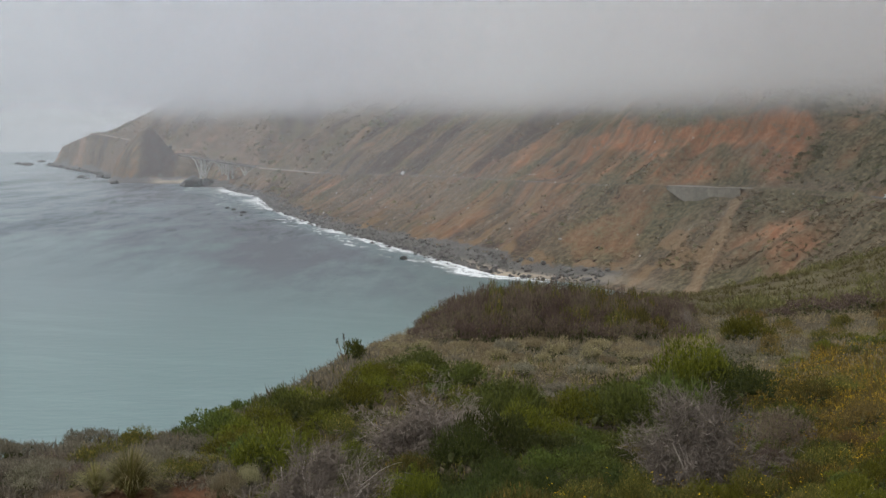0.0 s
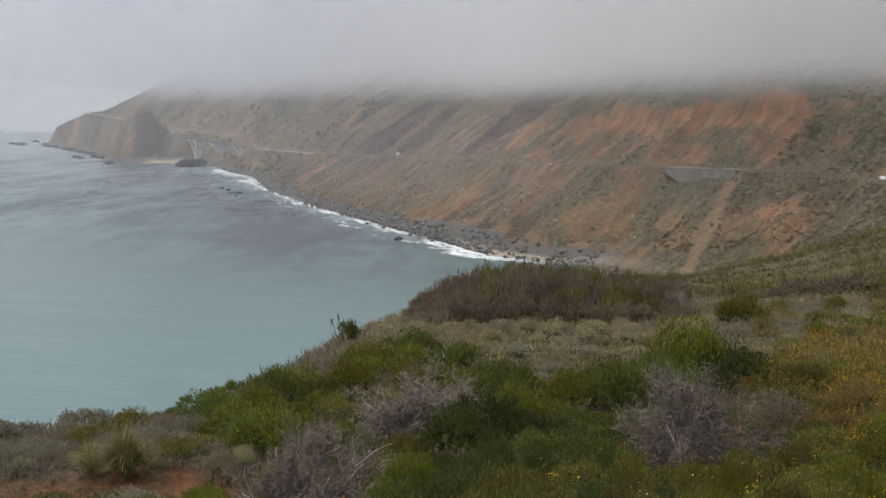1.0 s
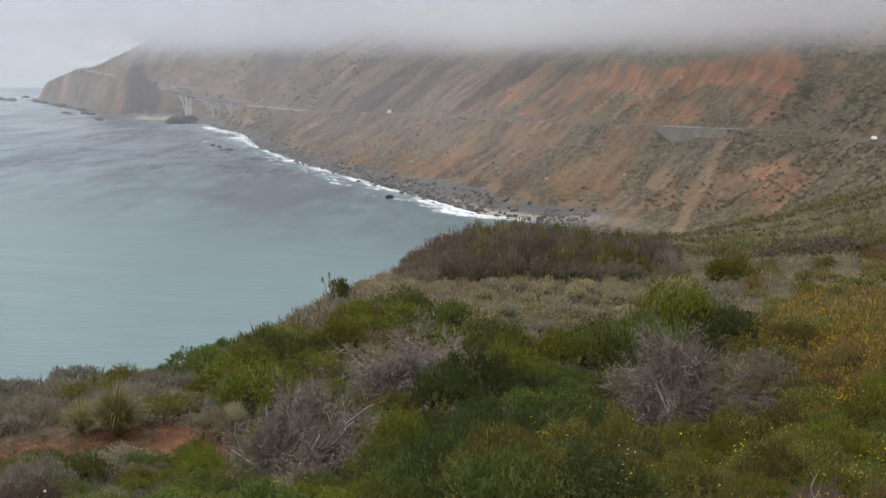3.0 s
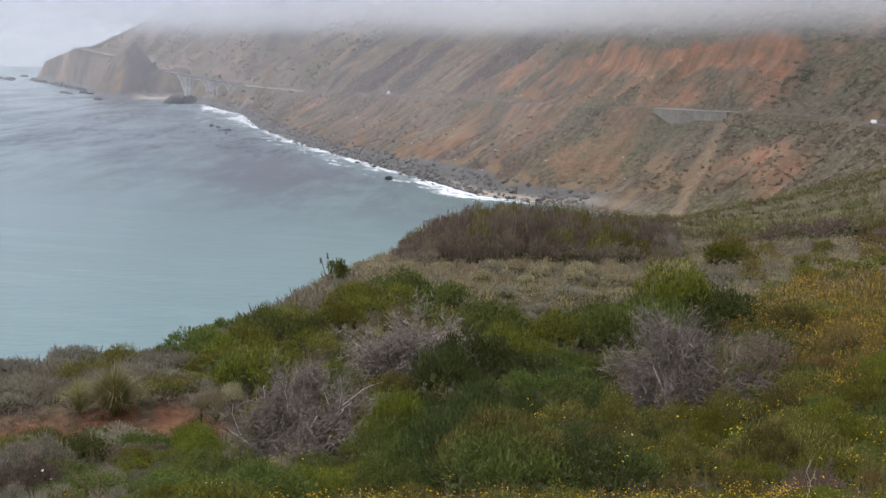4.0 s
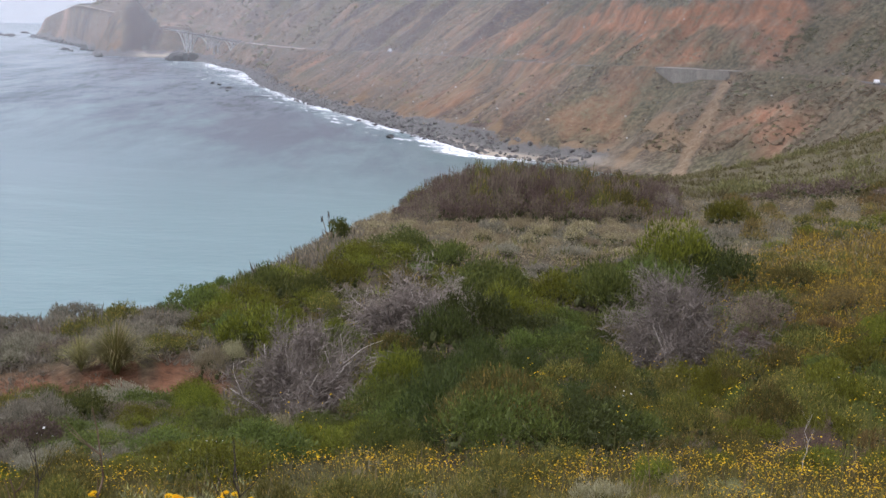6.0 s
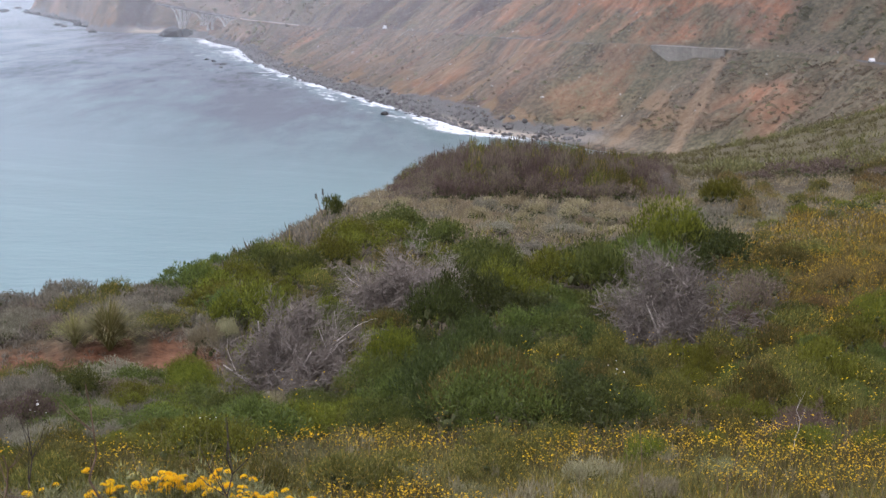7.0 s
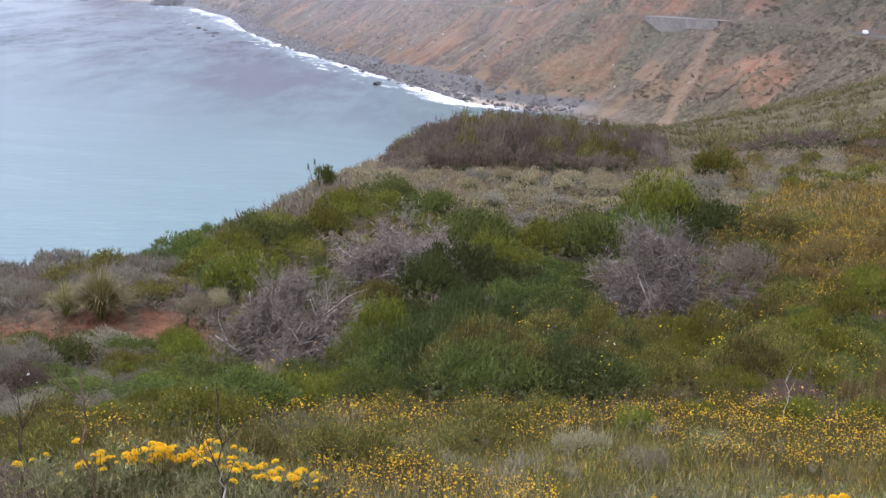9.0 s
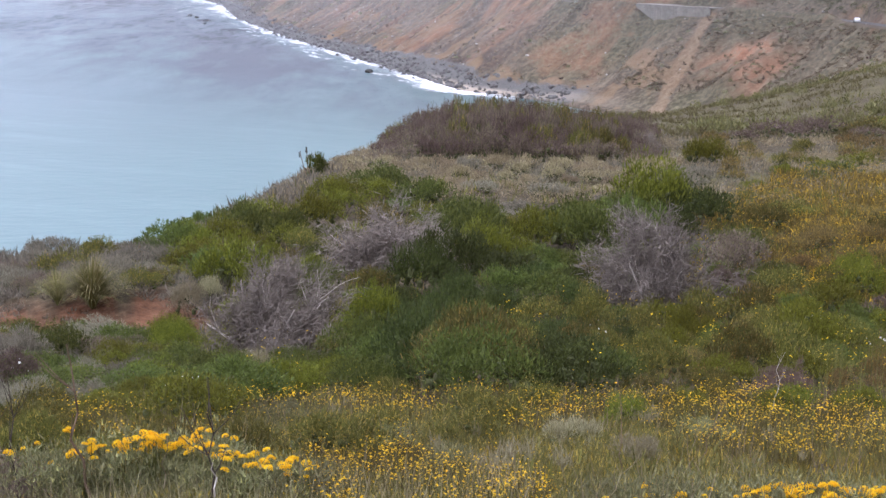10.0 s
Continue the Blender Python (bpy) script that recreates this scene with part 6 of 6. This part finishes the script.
# ---- dry stalks standing in the foreground ----
def build_stalk(x, y, hgt, lean, side, label, mat, thick=0.012):
    top = tagged(new("dry_stalk"), label, "plant", "dry stalks in the foreground")
    top.matrix_world = pose(x, y, height(x, y) - 0.03)
    rng = np.random.default_rng(int(abs(x) * 1000 + y * 10))
    pts, p = [], np.array([0.0, 0.0, 0.0])
    for k in range(9):
        t = k / 8
        pts.append((np.array([lean * t + 0.015 * rng.normal(), 0.02 * rng.normal(), hgt * t]), thick * (1 - 0.7 * t)))
    v, f = tubes([pts], 6)
    part("stem", mesh_from("stem", v, f, [mat]), None, top)
    for k in range(side):
        q, r = pts[3 + int(rng.integers(0, 5))]
        d = np.array([rng.normal() * 0.8, rng.normal() * 0.4, 0.9])
        d /= np.linalg.norm(d)
        ln = hgt * (0.12 + 0.2 * rng.random())
        v, f = tubes([[(q, r * 0.7), (q + d * ln * 0.5, r * 0.5), (q + d * ln + np.array([0, 0, 0.03]), r * 0.25)]], 5)
        part("side_branch", mesh_from("side_branch", v, f, [mat]), None, top)


shrub("brown", -2.35, 7.5, 0.42, 0.45)
shrub("brown", -2.0, 7.0, 0.25, 0.3)
build_stalk(-1.64, 7.0, 1.05, -0.10, 3, "tall brown dry stalk with broken tip", M_STEM, 0.011)
build_stalk(-2.12, 7.3, 0.85, -0.03, 6, "dark dry branching stalk", M_BARK, 0.008)
build_stalk(-2.2, 7.0, 0.7, 0.02, 4, "pale brown dry stalk", M_STEM)
build_stalk(-0.93, 6.7, 0.85, 0.0, 7, "dark upright branching dry stalk", M_BARK, 0.008)
build_stalk(-0.93, 6.68, 0.40, 0.01, 0, "pale dead stem beside a dark stalk", M_DRIFT, 0.009)
build_stalk(-1.25, 7.0, 0.55, 0.05, 1, "thin pale grass stalk", M_STRAW, 0.004)
build_stalk(1.32, 7.4, 0.75, -0.03, 4, "thin brown dry twig with side branches", M_STEM, 0.004)
build_stalk(1.9, 8.0, 0.6, 0.12, 4, "thin dry leaning twig", M_STEM, 0.004)
build_stalk(0.45, 7.3, 0.35, 0.10, 1, "short bent pale grass stalk", M_STRAW, 0.004)
build_stalk(0.95, 6.4, 0.5, 0.32, 3, "pale dry stick leaning among the flowers", M_STRAW, 0.0035)
build_stalk(3.5, 12.0, 0.75, 0.05, 5, "bare pale twig among the herbs", M_DRIFT, 0.004)
build_stalk(-1.15, 21.2, 1.5, -0.2, 4, "pale dead branch rising over the bushes", M_DRIFT, 0.014)
